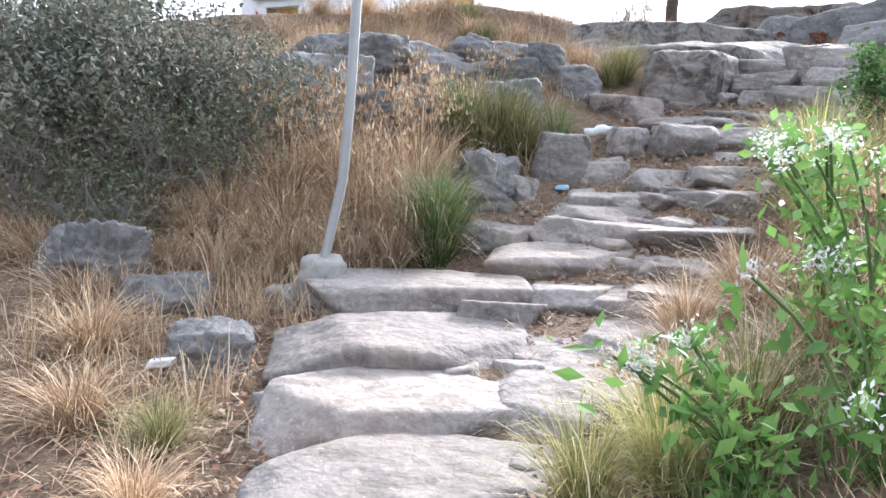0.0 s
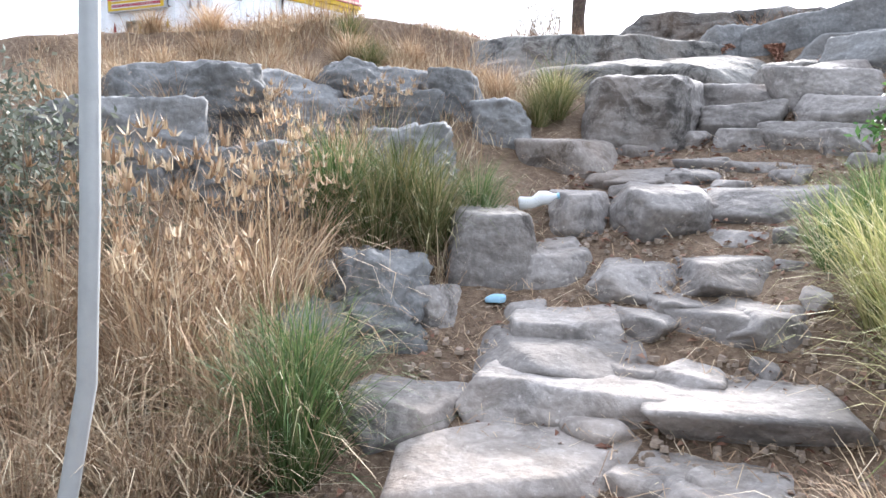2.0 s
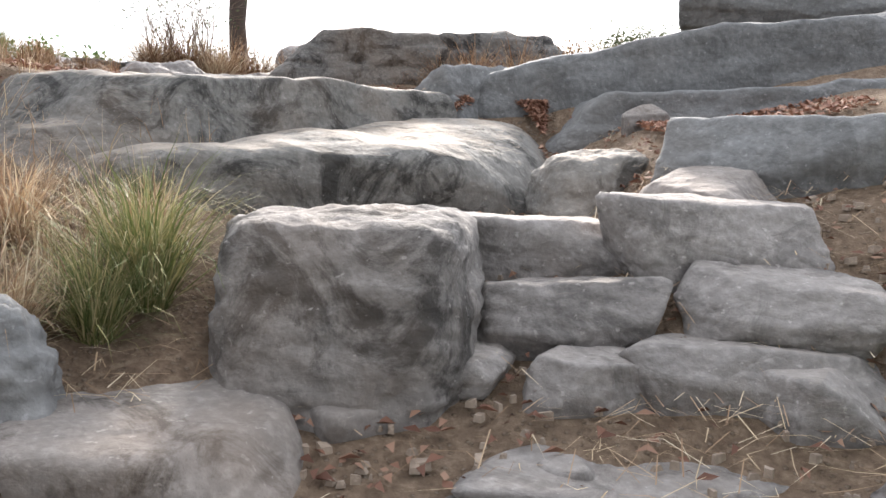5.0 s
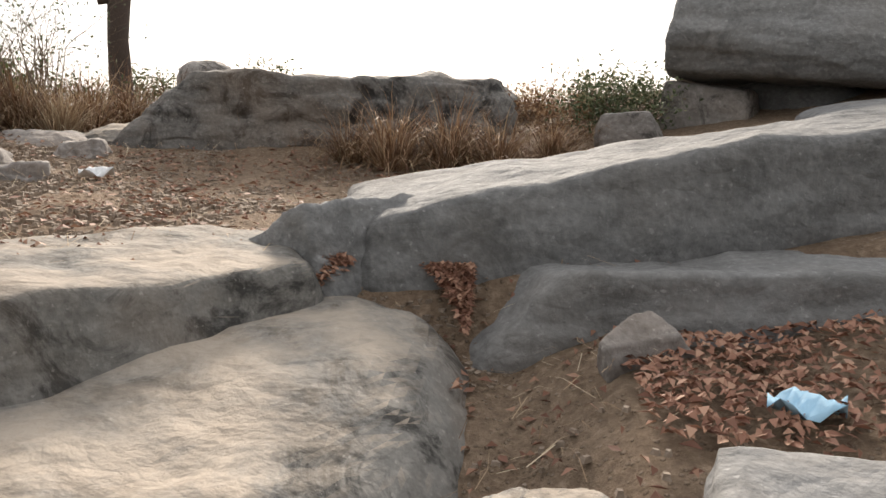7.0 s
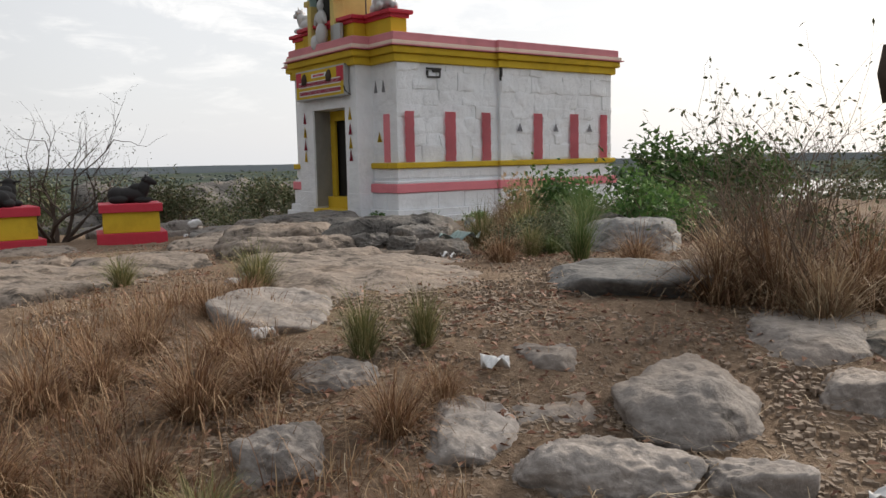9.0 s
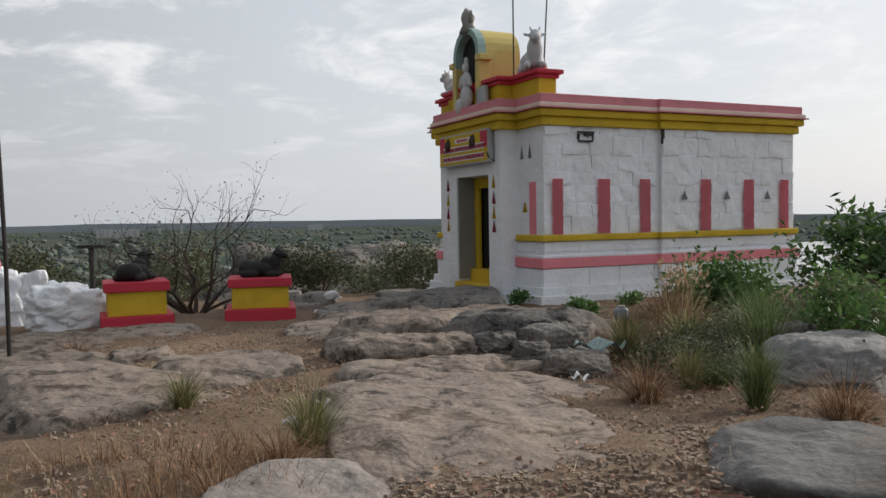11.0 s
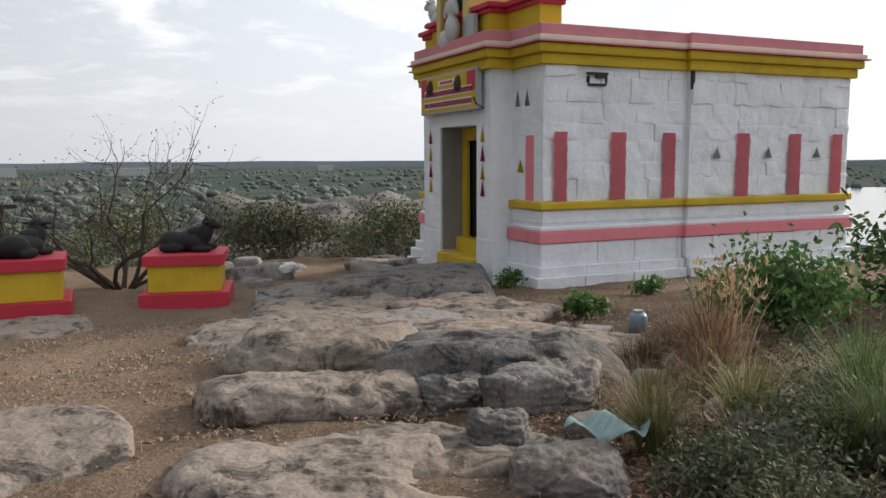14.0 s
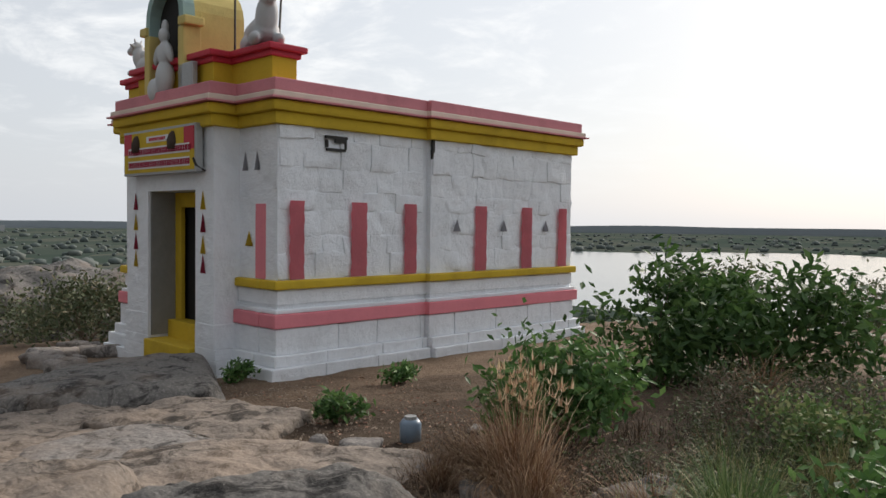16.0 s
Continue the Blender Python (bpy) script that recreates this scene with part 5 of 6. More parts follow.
def leaf_bit(rng):
    l = rng.uniform(0.012, 0.035)
    c = rng.uniform(0, 0.02)
    return [(-l, 0, 0.004), (0, -l * 0.45, c), (l, 0, 0.006), (0, l * 0.45, c + 0.008)], [(0, 1, 2, 3)]


def pebble(rng):
    a, b, c = rng.uniform(0.005, 0.018), rng.uniform(0.004, 0.014), rng.uniform(0.002, 0.008)
    j = lambda: rng.uniform(0.7, 1.2)
    v = [(-a * j(), -b * j(), -0.01), (a * j(), -b * j(), -0.01), (a * j(), b * j(), -0.01), (-a * j(), b * j(), -0.01), (-a * 0.6, -b * 0.6, c * j()), (a * 0.6, -b * 0.6, c * j()), (a * 0.5, b * 0.6, c * j()), (-a * 0.6, b * 0.5, c * j())]
    return v, [(4, 5, 6, 7), (0, 1, 5, 4), (1, 2, 6, 5), (2, 3, 7, 6), (3, 0, 4, 7)]


scatter("dry_grass_litter", 15000, (-3.2, 4.2, -3, 5.5), 21, straw_bit, STRAW, "fallen dry grass strewn over the slope", "dry grass")
scatter("dry_grass_litter", 7000, (-12, 3, 5.2, 14), 22, straw_bit, STRAW, "fallen dry grass strewn over the hilltop", "dry grass")
scatter("fallen_leaf_litter", 5000, (-3, 3.4, 5.5, 11), 23, leaf_bit, BROWNLEAF, "dry brown leaves strewn on the ground", "leaves")
scatter("fallen_leaf_litter", 5000, (-14, -3, 7, 17), 24, leaf_bit, BROWNLEAF, "dry brown leaves strewn on the ground", "leaves")
scatter("gravel", 3500, (-4, 3.6, 6.8, 11), 25, pebble, CHIP, "loose stone chips on the trodden earth", "gravel", 0.004)
scatter("gravel", 5000, (-15, -3, 7, 16), 26, pebble, CHIP, "loose stone chips on the trodden earth", "gravel")
def flake(rng):
    a, b, c = rng.uniform(0.007, 0.026), rng.uniform(0.006, 0.018), rng.uniform(0.001, 0.004)
    j = lambda: rng.uniform(0.55, 1.2)
    v = [(-a * j(), -b * j(), -0.02), (a * j(), -b * j(), -0.02), (a * j(), b * j(), -0.02), (-a * j(), b * j(), -0.02)]
    tx, ty = rng.gauss(0, 0.12), rng.gauss(0, 0.12)
    v += [(q[0] * 0.9, q[1] * 0.9, c + q[0] * tx + q[1] * ty) for q in v]
    return v, [(4, 5, 6, 7), (0, 1, 5, 4), (1, 2, 6, 5), (2, 3, 7, 6), (3, 0, 4, 7)]


scatter("fallen_leaf_litter", 7000, (-7.8, -4.6, 11.7, 16.8), 39, leaf_bit, BROWNLEAF, "dark drift of dead leaves under the brush", "leaves")
scatter("stone_flakes", 11000, (-4, 2.5, 6.9, 11), 35, flake, CHIP, "flat broken stone flakes on the trodden earth", "gravel", 0.004)
scatter("stone_flakes", 5000, (-14, -3, 7, 16), 36, flake, CHIP, "flat broken stone flakes on the trodden earth", "gravel", 0.006)
scatter("stone_flakes", 900, (1.5, 3.7, -2.5, 5.6), 37, flake, CHIP, "flat broken stone flakes between the steps", "gravel")
scatter("fallen_leaf_litter", 2500, (1.5, 3.7, -2.5, 6.0), 38, leaf_bit, BROWNLEAF, "dry brown leaves strewn between the steps", "leaves")
scatter("gravel", 2500, (1.5, 4, -2.5, 6.5), 27, pebble, CHIP, "loose stone chips between the steps", "gravel")
scatter("fallen_leaf_litter", 2000, (1.7, 2.28, 6.72, 7.3), 28, leaf_bit, BROWNLEAF, "drift of dry red-brown leaves against the rock", "leaves", 0.1)
scatter("fallen_leaf_litter", 1200, (2.8, 3.9, 6.15, 6.95), 29, leaf_bit, BROWNLEAF, "drift of dry red-brown leaves under the slab", "leaves", 0.03)


def meadow(n, seed, x0, x1, y0, y1, keep, h0, h1, mat, label):
    """Loose standing and leaning grass over a stretch of slope, as one object."""
    rng = random.Random(seed)
    verts, faces = [], []
    while n > 0:
        x, y = rng.uniform(x0, x1), rng.uniform(y0, y1)
        if not keep(x, y) or noise.noise(Vector((x * 1.3, y * 1.3, seed))) < rng.uniform(-0.25, 0.2):
            continue
        n -= 1
        v, f = blades(rng.randrange(10 ** 6), 7, rng.uniform(h0, h1), 0, 0.75, 0.006, 1.2, 4, 0.04)
        z, o = gz(x, y) - 0.01, len(verts)
        verts += [(x + q[0], y + q[1], z + q[2]) for q in v]
        faces += [tuple(i + o for i in q) for q in f]
    return tagged(mesh_ob("dry_grass", verts, faces, mat), label, "dry grass", kind="stuff")


def left_bank(x, y):
    return x < 1.55 - 0.35 * max(0, -y) * -1 + (0.0 if y > -0.5 else 0.1) - (0.5 if y > 3 else 0)


meadow(3600, 51, -3.2, 2.3, -3.2, 5.6, left_bank, 0.15, 0.45, STRAW, "dry standing grass over the bank beside the steps")
meadow(1300, 57, -3.8, 0.4, 3.1, 6.0, lambda x, y: True, 0.08, 0.24, STRAW, "dry standing grass along the rim")
meadow(900, 52, 3.5, 5.6, -2.4, 4.5, lambda x, y: x > 3.5 + 0.12 * max(0, 2 - y), 0.15, 0.45, STRAW, "dry standing grass along the steps")
meadow(500, 53, 3.4, 5.2, -2.2, 3.5, lambda x, y: x > 3.6 + 0.12 * max(0, 2 - y), 0.15, 0.4, GREEN, "green grass along the steps")
meadow(1300, 54, -5.5, -0.8, 4.6, 8.3, lambda x, y: y < 7.8 + 0.25 * (x + 1) or x < -3, 0.1, 0.3, RUSSET, "dry grass over the rim of the hilltop")
meadow(900, 55, -9.8, -5.2, 12.2, 17.5, lambda x, y: x + y > 4.6, 0.12, 0.4, BRUSHWOOD, "dark dead grass in front of the temple")
meadow(500, 56, -3.2, 3.2, 10.6, 14.5, lambda x, y: True, 0.15, 0.45, RUSSET, "dry grass behind the rocks")


# ---- shrubs and trees ----
def branch(rng, p, d, length, radius, depth, pieces, tips, split=3, bend=0.35, gnarl=0.25):
    pts, radii = [p], [radius]
    q, dd = Vector(p), Vector(d).normalized()
    n = 4
    for k in range(n):
        dd = (dd + Vector((rng.gauss(0, gnarl), rng.gauss(0, gnarl), rng.gauss(0, gnarl * 0.7) + 0.04))).normalized()
        q = q + dd * length / n
        pts.append(q.copy())
        radii.append(radius * (1 - 0.5 * (k + 1) / n))
    pieces.append(tube(pts, radii, 5 if depth < 2 else 4))
    if depth == 0:
        tips.append((pts[-1], dd))
        tips.append((pts[-2], dd))
        return
    for k in range(split):
        at = pts[rng.choice((2, 3, 4))]
        side = Vector((rng.gauss(0, 1), rng.gauss(0, 1), rng.gauss(0.2, 0.6))).normalized()
        branch(rng, at, dd * (1 - bend) + side * (0.35 + bend), length * rng.uniform(0.55, 0.85), radii[-1] * 0.8, depth - 1, pieces, tips, split, bend, gnarl)
    tips.append((pts[-1], dd))


def leaves_at(rng, tips, per, size, spread):
    verts, faces = [], []
    for p, d in tips:
        for _ in range(per):
            c = Vector(p) + Vector((rng.gauss(0, spread), rng.gauss(0, spread), rng.gauss(0, spread)))
            n = Vector((rng.gauss(0, 1), rng.gauss(0, 1), rng.gauss(0.8, 0.7))).normalized()
            a = n.orthogonal().normalized()
            a = (a * math.cos(rng.uniform(0, 6.28)) + n.cross(a) * math.sin(rng.uniform(0, 6.28))).normalized()
            b = n.cross(a)
            l, w = size * rng.uniform(0.6, 1.3), size * rng.uniform(0.3, 0.55)
            o = len(verts)
            verts += [c - a * l, c - b * w + n * w * 0.2, c + a * l, c + b * w + n * w * 0.2]
            faces += [(o, o + 1, o + 2), (o, o + 2, o + 3)]
    return verts, faces


def shrub(name, x, y, h, w, label, category, mat, seed, stems=6, depth=2, split=3, per=9, leaf=0.04, spread=0.09, wood=None, radius=0.02, group="", z=None, rise=1.0):
    rng = random.Random(seed)
    t = thing(name, pose(x, y, gz(x, y) - 0.04 if z is None else z), label, category, group)
    pieces, tips = [], []
    for k in range(stems):
        a = 2 * math.pi * k / stems + rng.uniform(-0.4, 0.4)
        d = Vector((math.cos(a) * w / h, math.sin(a) * w / h, rise))
        branch(rng, Vector((math.cos(a) * 0.04, math.sin(a) * 0.04, 0)), d, h * 0.5, radius, depth, pieces, tips, split)
    v, f = join(pieces)
    mesh_ob("stem_work", v, f, wood or TWIG, t, "thin brown stems")
    if per:
        v, f = leaves_at(rng, tips, per, leaf, spread)
        mesh_ob("foliage", v, f, mat, t, "small leaves")
    return t


shrub("thorn_shrub", -0.95, 0.1, 1.45, 0.9, "dense dull green thorny shrub on the bank", "shrub", GREYLEAF, 1, 12, 2, 4, 26, 0.028, 0.1)
shrub("thorn_shrub", -1.6, -0.5, 1.6, 1.0, "dense dull green thorny shrub on the bank", "shrub", GREYLEAF, 2, 12, 2, 4, 26, 0.028, 0.1)
shrub("thorn_shrub", -0.3, 0.75, 1.1, 0.7, "half-dry thorny shrub on the bank", "shrub", GREYLEAF, 3, 10, 2, 3, 20, 0.025, 0.09)
shrub("thorn_shrub", -2.3, 0.5, 1.6, 1.0, "dense dull green thorny shrub on the bank", "shrub", GREYLEAF, 4, 12, 2, 4, 24, 0.028, 0.1)
for k, (x, y, h) in enumerate(((-0.45, -0.25, 1.0), (-0.1, 0.25, 0.9), (-0.9, -0.75, 1.0), (-0.2, -0.6, 0.7))):
    shrub("dry_brush", x, y, h, 0.7, "grey leafless thicket below the shrub", "brush", DULLLEAF, 140 + k, 14, 2, 4, 3, 0.02, 0.08, wood=GREYTWIG, radius=0.01)
shrub("leafy_shrub", 3.75, 3.5, 0.6, 0.4, "small leafy green shrub by the steps", "shrub", LEAF, 5, 9, 2, 3, 14, 0.03, 0.06)
shrub("leafy_shrub", 4.1, 3.9, 0.6, 0.45, "small leafy green shrub by the steps", "shrub", LEAF, 6, 9, 2, 3, 14, 0.03, 0.06)
shrub("leafy_shrub", -9.3, 15.9, 1.0, 0.55, "bushy green shrub beside the temple", "shrub", LEAF, 7, 10, 2, 3, 13, 0.06, 0.12)
shrub("leafy_shrub", -5.7, 14.2, 0.9, 0.5, "green weedy shrub in the dry grass", "shrub", LEAF, 9, 7, 2, 3, 9, 0.05, 0.1)
shrub("leafy_shrub", -6.7, 16.0, 0.85, 0.5, "feathery bright green shrub in the dry grass", "shrub", GREEN, 10, 9, 2, 3, 20, 0.03, 0.08)
shrub("small_plant", -11.6, 15.0, 0.4, 0.25, "small green plant at the temple foot", "plant", LEAF, 12, 6, 1, 3, 12, 0.05, 0.06, group="temple plants")
shrub("small_plant", -13.0, 17.1, 0.34, 0.2, "small green plant at the temple foot", "plant", LEAF, 13, 6, 1, 3, 10, 0.05, 0.05, group="temple plants")
shrub("small_plant", -14.75, 15.6, 0.4, 0.15, "small green plant at the temple foot", "plant", LEAF, 14, 5, 1, 3, 10, 0.05, 0.05, group="temple plants")
shrub("dry_brush", -7.9, 16.9, 0.9, 0.9, "tangled leafless dry brush", "brush", DULLLEAF, 15, 14, 2, 4, 2, 0.025, 0.1)
shrub("dry_brush", -7.0, 17.3, 0.85, 0.9, "tangled leafless dry brush", "brush", DULLLEAF, 16, 14, 2, 4, 2, 0.025, 0.1)
shrub("dry_brush", -6.2, 16.9, 0.8, 0.8, "tangled leafless dry brush", "brush", DULLLEAF, 17, 12, 2, 4, 2, 0.025, 0.1)
for k, (x, y, h) in enumerate(((-5.7, 12.3, 0.45), (-6.25, 13.05, 0.5), (-5.25, 12.0, 0.4), (-6.6, 13.75, 0.55), (-6.1, 12.2, 0.35), (-7.0, 14.7, 0.5), (-7.2, 15.4, 0.5))):
    shrub("dry_brush", x, y, h, 0.5, "low dark dry brush among the rocks", "brush", DULLLEAF, 60 + k, 13, 2, 4, 5, 0.022, 0.07, wood=DARKTWIG, radius=0.009)
for k, (x, y, h) in enumerate(((-6.4, 14.6, 0.6), (-6.9, 15.7, 0.7), (-7.7, 16.0, 0.6), (-6.0, 15.6, 0.7), (-8.3, 17.6, 0.6), (-7.5, 17.9, 0.8), (-6.7, 17.0, 0.8), (-5.6, 14.9, 0.6), (-7.9, 14.9, 0.4))):
    shrub("dry_brush", x, y, h, 0.75, "dark leafless brush tangled over the ground", "brush", DULLLEAF, 160 + k, 15, 2, 4, 2, 0.02, 0.08, wood=DARKTWIG, radius=0.008)
for k, (x, y, h) in enumerate(((-2.1, 11.15, 1.7), (-1.75, 11.0, 1.8), (-2.4, 11.4, 1.6), (-2.0, 11.6, 1.7))):
    shrub("dry_stalks", x, y, h, 0.26, "tall sparse dry stalks with small leaves", "plant", DULLLEAF, 80 + k, 8, 2, 3, 1, 0.024, 0.03, radius=0.008)
shrub("thorn_shrub", 3.35, 11.5, 0.75, 0.8, "low dusty thorn shrub under the rock", "shrub", DULLLEAF, 18, 11, 2, 3, 12, 0.026, 0.08)
shrub("dry_brush", 2.7, 11.6, 0.55, 0.8, "tangled dry brush beside the rock hump", "brush", RUSSET, 19, 13, 2, 4, 3, 0.025, 0.08, radius=0.008)
shrub("leafy_shrub", -2.2, 12.5, 0.8, 0.6, "sparse leafy shrub in the straw", "shrub", DULLLEAF, 20, 7, 2, 3, 4, 0.035, 0.1)
for k, (x, y, h) in enumerate(((4.15, -0.35, 0.95), (4.35, -0.75, 0.9), (4.45, -1.15, 0.62), (4.2, -1.35, 0.45), (4.6, -0.5, 0.8))):
    rng = random.Random(60 + k)
    t_ = thing("flowering_weed", pose(x, y, gz(x, y) - 0.03), "leafy green weed with small white flower heads", "plant", "flowering weeds")
    tips, heads = [], []
    for s in range(7):
        a = rng.uniform(0, 6.28)
        q = [Vector((0, 0, 0))]
        for j in range(6):
            q.append(q[-1] + Vector((math.cos(a) * 0.04 * j * 0.5 + rng.gauss(0, 0.012), math.sin(a) * 0.04 * j * 0.5 + rng.gauss(0, 0.012), h / 6 * rng.uniform(0.8, 1.0))))
        mesh_ob("stem", *tube(q, [0.006] * 7, 4), GREEN, t_)
        tips += [(p, Vector((0, 0, 1))) for p in q[1:]]
        heads.append((q[-1] + Vector((0, 0, 0.015)), Vector((0, 0, 1))))
    v, f = leaves_at(rng, tips, 7, 0.036, 0.05)
    mesh_ob("foliage", v, f, WEEDLEAF, t_, "toothed green leaves")
    v, f = leaves_at(rng, heads, 40, 0.011, 0.024)
    mesh_ob("blossom", v, f, PETAL, t_, "clustered white flowers")


def dead_tree(x, y):
    t = thing("dead_tree", pose(x, y, gz(x, y) - 0.1), "dead tree with a broken trunk and bare forked limbs", "tree")
    rng = random.Random(4)
    v, f = tube([(0, 0, 0), (0.02, 0, 0.6), (0.0, 0.02, 1.2), (0.03, 0, 1.75), (0.05, 0, 1.9)], [0.18, 0.145, 0.125, 0.14, 0.13], 10)
    mesh_ob("trunk", v, f, BARK, t, "dark broken trunk", True)
    for pts, rad in (([(-0.03, 0, 1.75), (-0.1, 0, 2.1), (-0.12, 0, 2.6), (-0.28, 0.0, 3.0), (-0.3, 0, 3.7)], [0.1, 0.075, 0.065, 0.055, 0.04]),
                     ([(0.06, 0, 1.75), (0.2, 0, 2.05), (0.27, 0, 2.5), (0.3, 0.02, 3.1), (0.22, 0, 3.8)], [0.12, 0.095, 0.08, 0.065, 0.045]),
                     ([(0.24, 0, 2.2), (0.5, 0, 2.45), (0.8, 0, 2.7), (1.05, 0, 3.05), (1.2, 0, 3.2)], [0.07, 0.06, 0.045, 0.03, 0.01]),
                     ([(-0.12, 0, 2.55), (-0.3, 0, 2.75), (-0.35, 0, 3.2)], [0.04, 0.03, 0.01]),
                     ([(-0.14, 0.02, 1.6), (-0.2, 0.02, 1.85), (-0.19, 0.02, 2.1)], [0.07, 0.06, 0.03])):
        v, f = tube(pts, rad, 8)
        mesh_ob("limb", v, f, BARK, t, "bare grey-brown limb", True)
    t.rotation_euler = (0, 0, radians(35))
    return t


dead_tree(-2.35, 13.7)


def leafy_tree(x, y, h, w, seed, label, mat, wood, per, leaf, depth=3, stems=3, name="tree", radius=0.05, z=None, spread=0.16):
    return shrub(name, x, y, h, w, label, "tree", mat, seed, stems, depth, 3, per, leaf, spread, wood, radius, z=z)


leafy_tree(-9.75, 20.4, 2.55, 1.4, 31, "small spreading green tree below the temple", LEAF, BARK, 18, 0.095, 3, 5, z=0.5, spread=0.2)
leafy_tree(-19.0, 9.6, 3.3, 2.9, 33, "almost leafless spreading thorn tree on the brow", DULLLEAF, BARK, 1, 0.03, 3, 10, "bare_tree", 0.06, z=0.75)
for k, (x, y, h) in enumerate(((-24.5, 14, 1.7), (-25, 10, 1.9), (-23, 16.5, 1.6), (-26, 13.5, 2.0), (-21.5, 17.5, 1.2), (-25, 19, 2.0), (-24, 6, 2.2), (-28, 17, 2.4), (-22, 3.5, 2.0), (-29, 9, 2.6), (-23.5, 21, 1.6), (-14, 28.5, 2.0), (-9, 29, 2.2), (-11.5, 31, 2.4), (-5, 28, 2.0))):
    shrub("hillside_bush", x, y, h, h * 0.9, "dusty green-brown bush below the brow", "shrub", DULLLEAF, 70 + k, 9, 2, 3, 14, 0.07, 0.2, group="brow bushes")
rng = random.Random(313)
for k in range(26):
    x, y, h = rng.uniform(-48, -29), rng.uniform(0, 34), rng.uniform(0.8, 1.4)
    shrub("hillside_bush", x, y, h, h * 0.9, "dusty green-brown bush on the hillside", "shrub", DULLLEAF, 300 + k, 8, 2, 3, 12, 0.1, 0.26, group="brow bushes")
# loose rubble lying before the temple and along the brush
_r = random.Random(91)
for k in range(46):
    x, y = _r.uniform(-13.5, -6.2), _r.uniform(12.0, 15.6)
    if x + y < 2.2 or (x < -10.5 and y > 14.4):
        continue
    s, z = _r.uniform(0.06, 0.2), gz(x, y)
    stone(x, y, z, z + s * _r.uniform(0.35, 0.9), s, s * _r.uniform(0.6, 1.0), _r.uniform(0, 180), name="rubble_rock", mat=ROCK, label="loose grey rubble rock before the temple", group="temple rubble", bury=0.08, res=10, soft=0.03, tilt=(_r.uniform(-10, 10), _r.uniform(-10, 10)))

for x, y, zt, a, b, yaw in ((-6.35, 12.95, 1.78, 0.26, 0.2, 30), (-5.95, 13.5, 1.9, 0.36, 0.26, 60), (-5.6, 12.45, 1.74, 0.22, 0.18, 10), (-6.9, 13.6, 1.7, 0.2, 0.16, 80), (-7.4, 14.5, 1.68, 0.26, 0.2, 45)):
    boulder(x, y, gz(x, y), zt, a, b, yaw, label="dark rock lying in the dead brush", mat=LICHEN, res=18, soft=0.05, rough=0.08)
# low bedrock showing through the earth of the hilltop
for k, (x, y, a, b, yaw, up) in enumerate(((-11.6, 11.6, 1.5, 1.0, 60, 0.12), (-5.8, 10.1, 1.0, 0.8, 30, 0.05), (-13.4, 12.4, 1.3, 0.9, 70, 0.12),
                                         (-10.2, 13.3, 1.2, 0.8, 40, 0.12), (-4.6, 9.6, 1.1, 0.8, 10, 0.06), (-8.2, 7.4, 1.2, 0.8, 15, 0.14), (-10.5, 6.3, 1.3, 0.9, 80, 0.16), 
                                         (-12.5, 13.9, 1.0, 0.7, 20, 0.14), (-13.4, 7.0, 1.2, 0.8, 35, 0.12), (-7.4, 10.9, 0.9, 0.5, 75, 0.08))):
    boulder(x, y, gz(x, y), gz(x, y) + up, a, b, yaw, label="low bedrock hump in the trodden earth", mat=TANROCK, name="bedrock", res=30, rough=0.16, soft=0.09, bury=0.2, cut=7)
# rocky spur below the brow
for k, (x, y, zt, a, b, yaw) in enumerate(((-33, 17, 1.6, 3.6, 3, 20), (-35.5, 20, 1.5, 3, 3, 40), (-30.5, 19.5, 0.6, 3, 2.5, 10), (-30, 14.5, 0.4, 2.6, 2, 60), (-28, 17.0, -0.2, 2.2, 1.6, 5), (-34, 13.5, 0.7, 2.5, 2, 75))):
    boulder(x, y, gz(x, y), zt, a, b, yaw, label="bouldery rock spur below the hilltop", mat=LICHEN, res=30, rough=0.12, soft=0.1, cut=8)
for k in range(34):
    rng = random.Random(200 + k)
    x, y = rng.uniform(-21.5, -17.5), rng.uniform(10.5, 16.5)
    s = rng.uniform(0.12, 0.38)
    z = gz(x, y)
    boulder(x, y, z, z + s * rng.uniform(0.5, 0.9), s, s * rng.uniform(0.6, 1), rng.uniform(0, 180), label="loose rubble stone at the brow", res=8)

# ---- distance: lake, woods, buildings on the plain ----
def lake(name, cx, cy, rx, ry, yaw, seed):
    n = 64
    rng = random.Random(seed)
    verts = [(0, 0, 0)]
    for k in range(n):
        a = 2 * math.pi * k / n
        r = 1 + 0.25 * noise.noise(Vector((math.cos(a) * 1.7, math.sin(a) * 1.7, seed))) + 0.1 * noise.noise(Vector((math.cos(a) * 6, math.sin(a) * 6, seed)))
        verts.append((rx * r * math.cos(a), ry * r * math.sin(a), 0))
    ob = mesh_ob(name, verts, [(0, 1 + k, 1 + (k + 1) % n) for k in range(n)], WATER)
    ob.matrix_world = pose(cx, cy, -44.8, 0, 0, yaw)
    return tagged(ob, "pale still lake water on the plain", "lake", kind="structure")


lake("water", -430, 900, 430, 510, 20, 3)
lake("water", -620, 470, 130, 30, 30, 5)
lake("water", -700, 380, 90, 22, 70, 6)
lake("water", -560, 330, 50, 16, 60, 8)


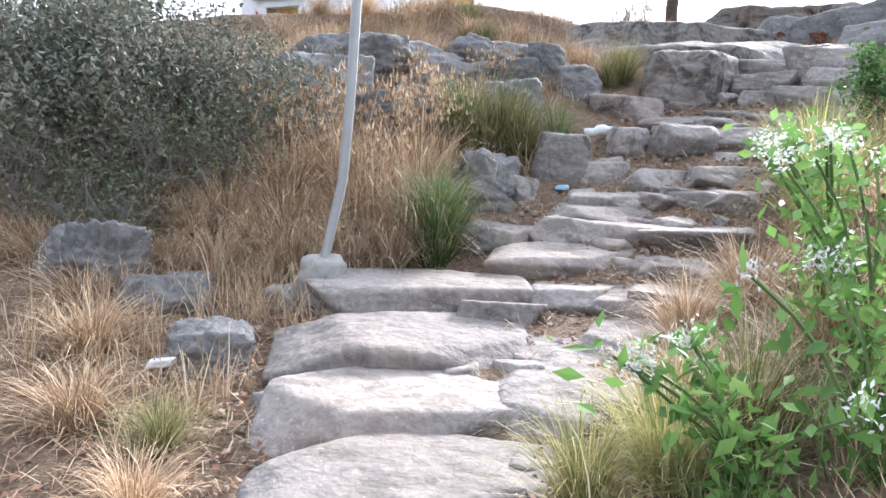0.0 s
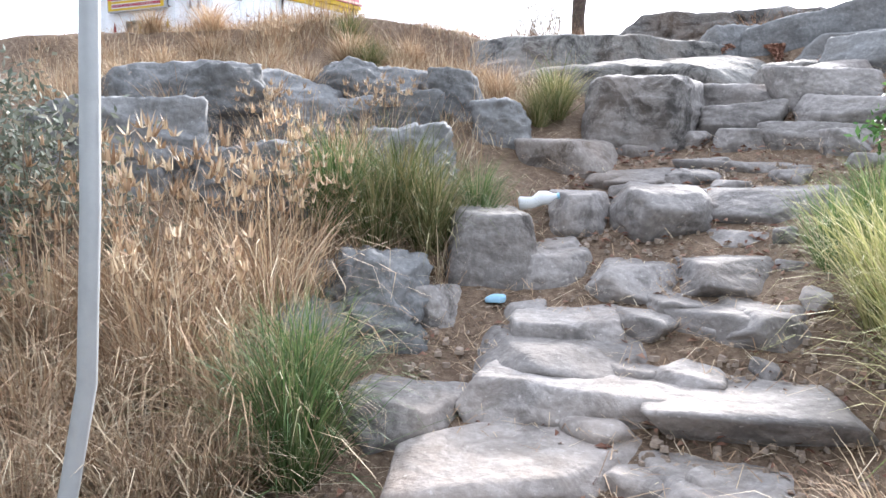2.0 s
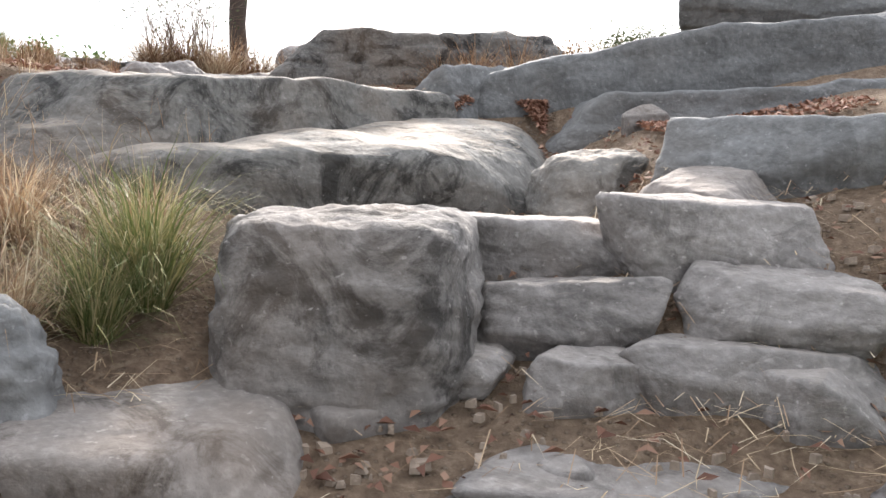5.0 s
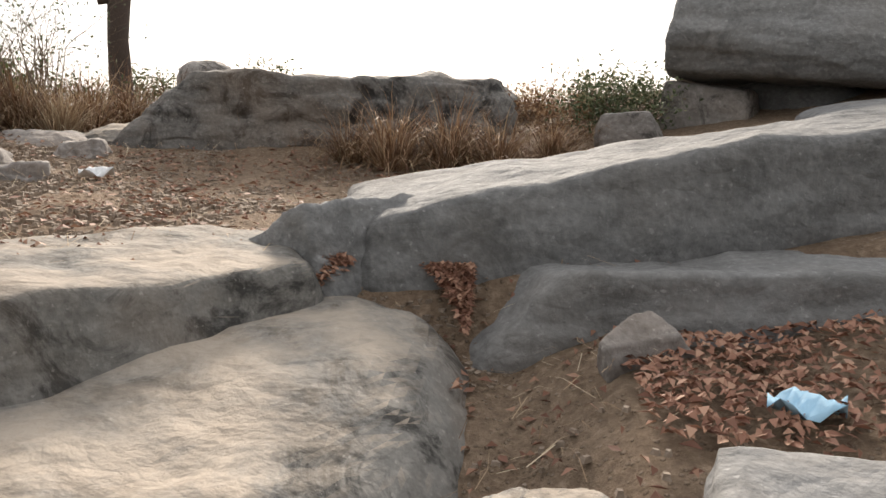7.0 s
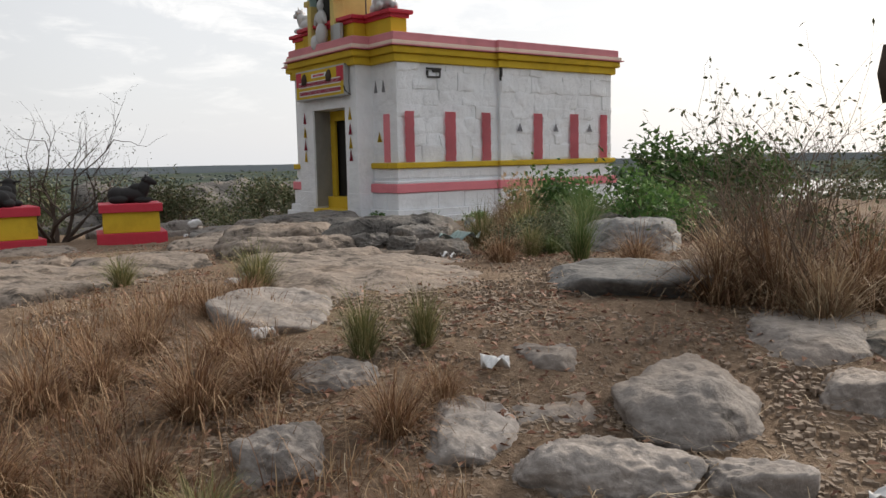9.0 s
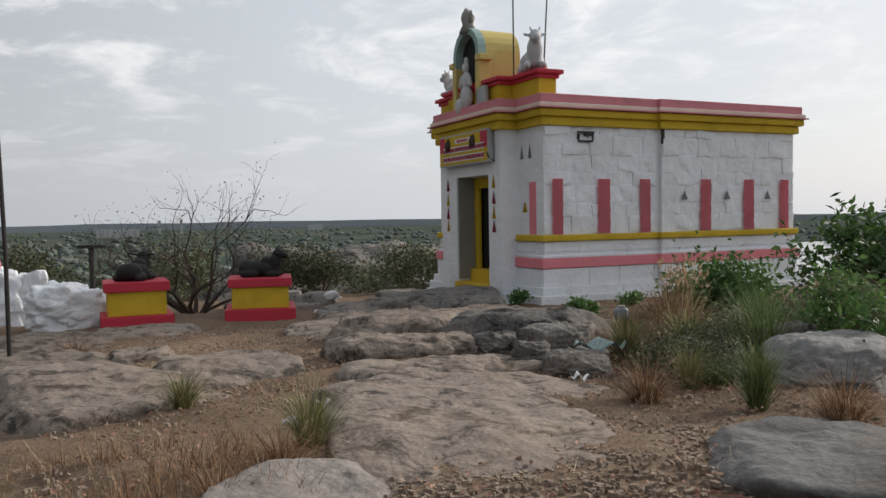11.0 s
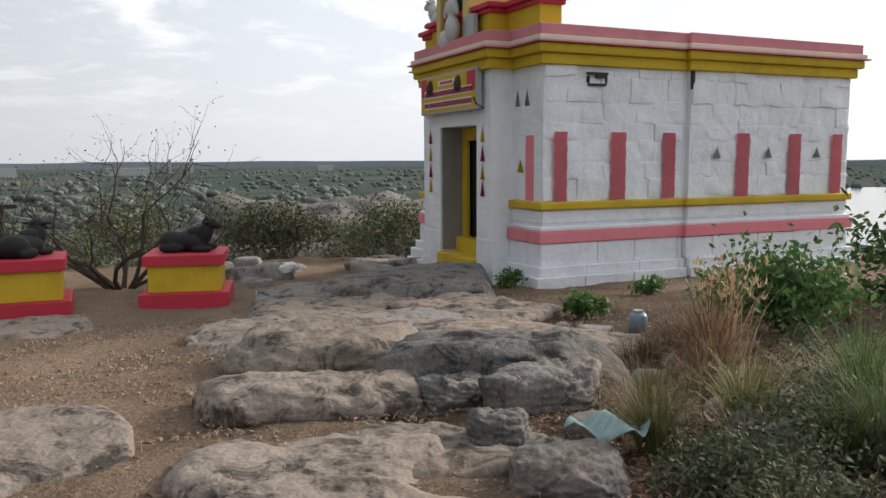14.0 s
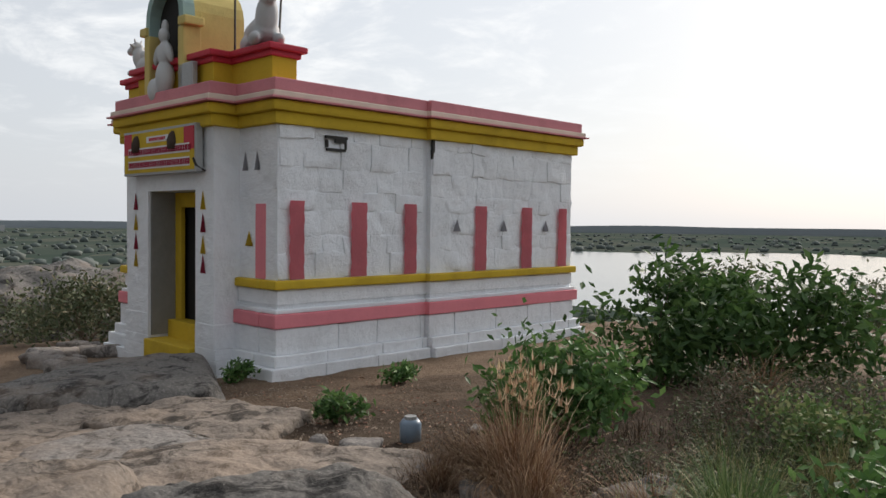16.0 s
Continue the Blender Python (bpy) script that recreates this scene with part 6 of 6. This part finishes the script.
def far_woods(n, seed, r0, r1, size, mat):
    rng = random.Random(seed)
    bm = bmesh.new()
    bmesh.ops.create_icosphere(bm, subdivisions=1, radius=1)
    base = np.array([v.co[:] for v in bm.verts])
    bf = [[v.index for v in f.verts] for f in bm.faces]
    bm.free()
    verts, faces = [], []
    nr = np.random.default_rng(seed)
    while n > 0:
        a = rng.uniform(-25, 130)
        r = r0 * (r1 / r0) ** rng.random()
        x, y = -6 - math.sin(radians(a)) * r, 8 + math.cos(radians(a)) * r
        if noise.noise(Vector((x / 160, y / 160, seed))) < rng.uniform(-0.5, 0.1):
            continue
        if ((x + 430) / 450) ** 2 + ((y - 900) / 560) ** 2 < 1:
            continue
        n -= 1
        s = size * rng.uniform(0.3, 1.0) ** 1.5 * 1.5
        q = base * (1 + nr.normal(0, 0.2, (len(base), 1))) * [s * rng.uniform(0.8, 2.0), s * rng.uniform(0.8, 2.0), s * 0.9]
        o = len(verts)
        z = gz(x, y)
        verts += [(x + p[0], y + p[1], z + s * 0.5 + p[2]) for p in q]
        faces += [[i + o for i in f] for f in bf]
    return tagged(mesh_ob("far_woods", verts, faces, mat, smooth=True), "scattered far trees and scrub on the plain", "woods", kind="stuff")


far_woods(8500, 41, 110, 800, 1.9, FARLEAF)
far_woods(3200, 42, 600, 3600, 4.6, HAZEWOOD)
for k, (a, r, w, h) in enumerate(((88, 2600, 120, 16), (60, 2900, 160, 22), (75, 3300, 60, 14), (95, 2500, 40, 20), (84, 3000, 10, 46), (85.4, 3000, 10, 42), (101, 2700, 140, 14))):
    x, y = -6 - math.sin(radians(a)) * r, 8 + math.cos(radians(a)) * r
    ob = part("far_building", box(-w / 2, w / 2, -15, 15, 0, h + 8, 0.5), _FAR)
    ob.matrix_world = pose(x, y, -46, 0, 0, a)
    tagged(ob, "pale far building on the plain", "building", "far buildings")
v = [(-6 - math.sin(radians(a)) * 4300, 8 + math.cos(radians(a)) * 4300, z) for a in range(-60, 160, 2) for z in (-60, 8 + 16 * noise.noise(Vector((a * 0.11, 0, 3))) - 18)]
tagged(mesh_ob("hazy_ridge", v, [(i, i + 2, i + 3, i + 1) for i in range(0, len(v) - 2, 2)], HAZERIDGE), "low wooded ridge along the horizon", "hills", kind="structure")


# ---- litter ----
def crumple(name, x, y, z, size, mat, label, seed, category="litter", flat=0.35):
    me = rock_mesh(name, size, size * 0.65, size * flat, seed, mat, 8, 9, 0.05, 0.16)
    ob = new(name, me)
    ob.matrix_world = pose(x, y, z, 4, 6, seed * 37)
    return tagged(ob, label, category)


def sheet(name, x, y, z, w, d, mat, label, yaw=0, curl=0.03, category="litter"):
    n = 6
    verts = [((i / n - 0.5) * w, (j / n - 0.5) * d, curl * math.sin(i * 1.3 + j * 0.9) + 0.012) for j in range(n + 1) for i in range(n + 1)]
    faces = [(j * (n + 1) + i, j * (n + 1) + i + 1, (j + 1) * (n + 1) + i + 1, (j + 1) * (n + 1) + i) for j in range(n) for i in range(n)]
    ob = mesh_ob(name, verts, faces, mat, smooth=True)
    sol = ob.modifiers.new("thickness", "SOLIDIFY")
    sol.thickness = 0.002
    ob.matrix_world = pose(x, y, z, 3, -4, yaw)
    return tagged(ob, label, category)


t_ = thing("plastic_bottle", pose(1.66, 2.7, 0.02, 0, 78, 25), "crushed pale plastic bottle among the stones", "bottle")
v, f = tube([(0, 0, -0.11), (0, 0, -0.1), (0.01, 0, -0.03), (-0.006, 0.008, 0.02), (0, 0, 0.06), (0, 0, 0.09), (0, 0, 0.11)], [0.03, 0.04, 0.034, 0.042, 0.04, 0.02, 0.014], 10)
mesh_ob("body", v, f, PAPER, t_, "", True)
v, f = tube([(0, 0, 0.11), (0, 0, 0.125)], [0.017, 0.017], 10)
mesh_ob("cap", v, f, BLUEFILM, t_, "light blue cap")
crumple("plastic_scrap", 1.75, 2.0, -0.42, 0.05, BLUEFILM, "crumpled light blue plastic scrap", 5)
crumple("plastic_scrap", 1.6, -1.35, -1.12, 0.06, PAPER, "crumpled white plastic scrap in the grass", 6)
sheet("face_mask", 3.22, 6.3, gz(3.22, 6.3) + 0.04, 0.19, 0.1, BLUEFILM, "discarded light blue face mask on the ground", -20, category="mask")
sheet("paper_scrap", -0.1, 8.9, gz(-0.1, 8.9) + 0.04, 0.2, 0.09, PAPER, "white scrap of paper on the earth", 30, category="paper")
sheet("tarpaulin", -6.75, 12.0, 1.72, 0.45, 0.28, TARP, "grey-green plastic sheet caught in the stones", 30, 0.05, "plastic sheet")
crumple("white_bag", -18.6, 12.6, 1.2, 0.25, PAPER, "white plastic bag on the rubble", 8)
for k, (x, y) in enumerate(((-7.6, 10.2), (-6.0, 9.0), (-5.4, 8.6), (-9.0, 12.0), (-16.0, 11.6), (-5.9, 11.2), (-1.9, 8.6), (-3.1, 7.9))):
    sheet("paper_scrap", x, y, gz(x, y) + 0.05, 0.14, 0.09, PAPER, "white scrap of paper on the earth", 40 * k, category="paper")
t_ = thing("water_can", pose(-10.2, 14.8, gz(-10.2, 14.8)), "small clear blue plastic water can standing on the ground", "can")
v, f = tube([(0, 0, 0), (0, 0, 0.2), (0, 0, 0.24)], [0.1, 0.105, 0.08], 12)
mesh_ob("body", v, f, CANBLUE, t_, "", True)
v, f = tube([(0, 0, 0.24), (0, 0, 0.27)], [0.06, 0.06], 12)
mesh_ob("lid", v, f, STEEL, t_)
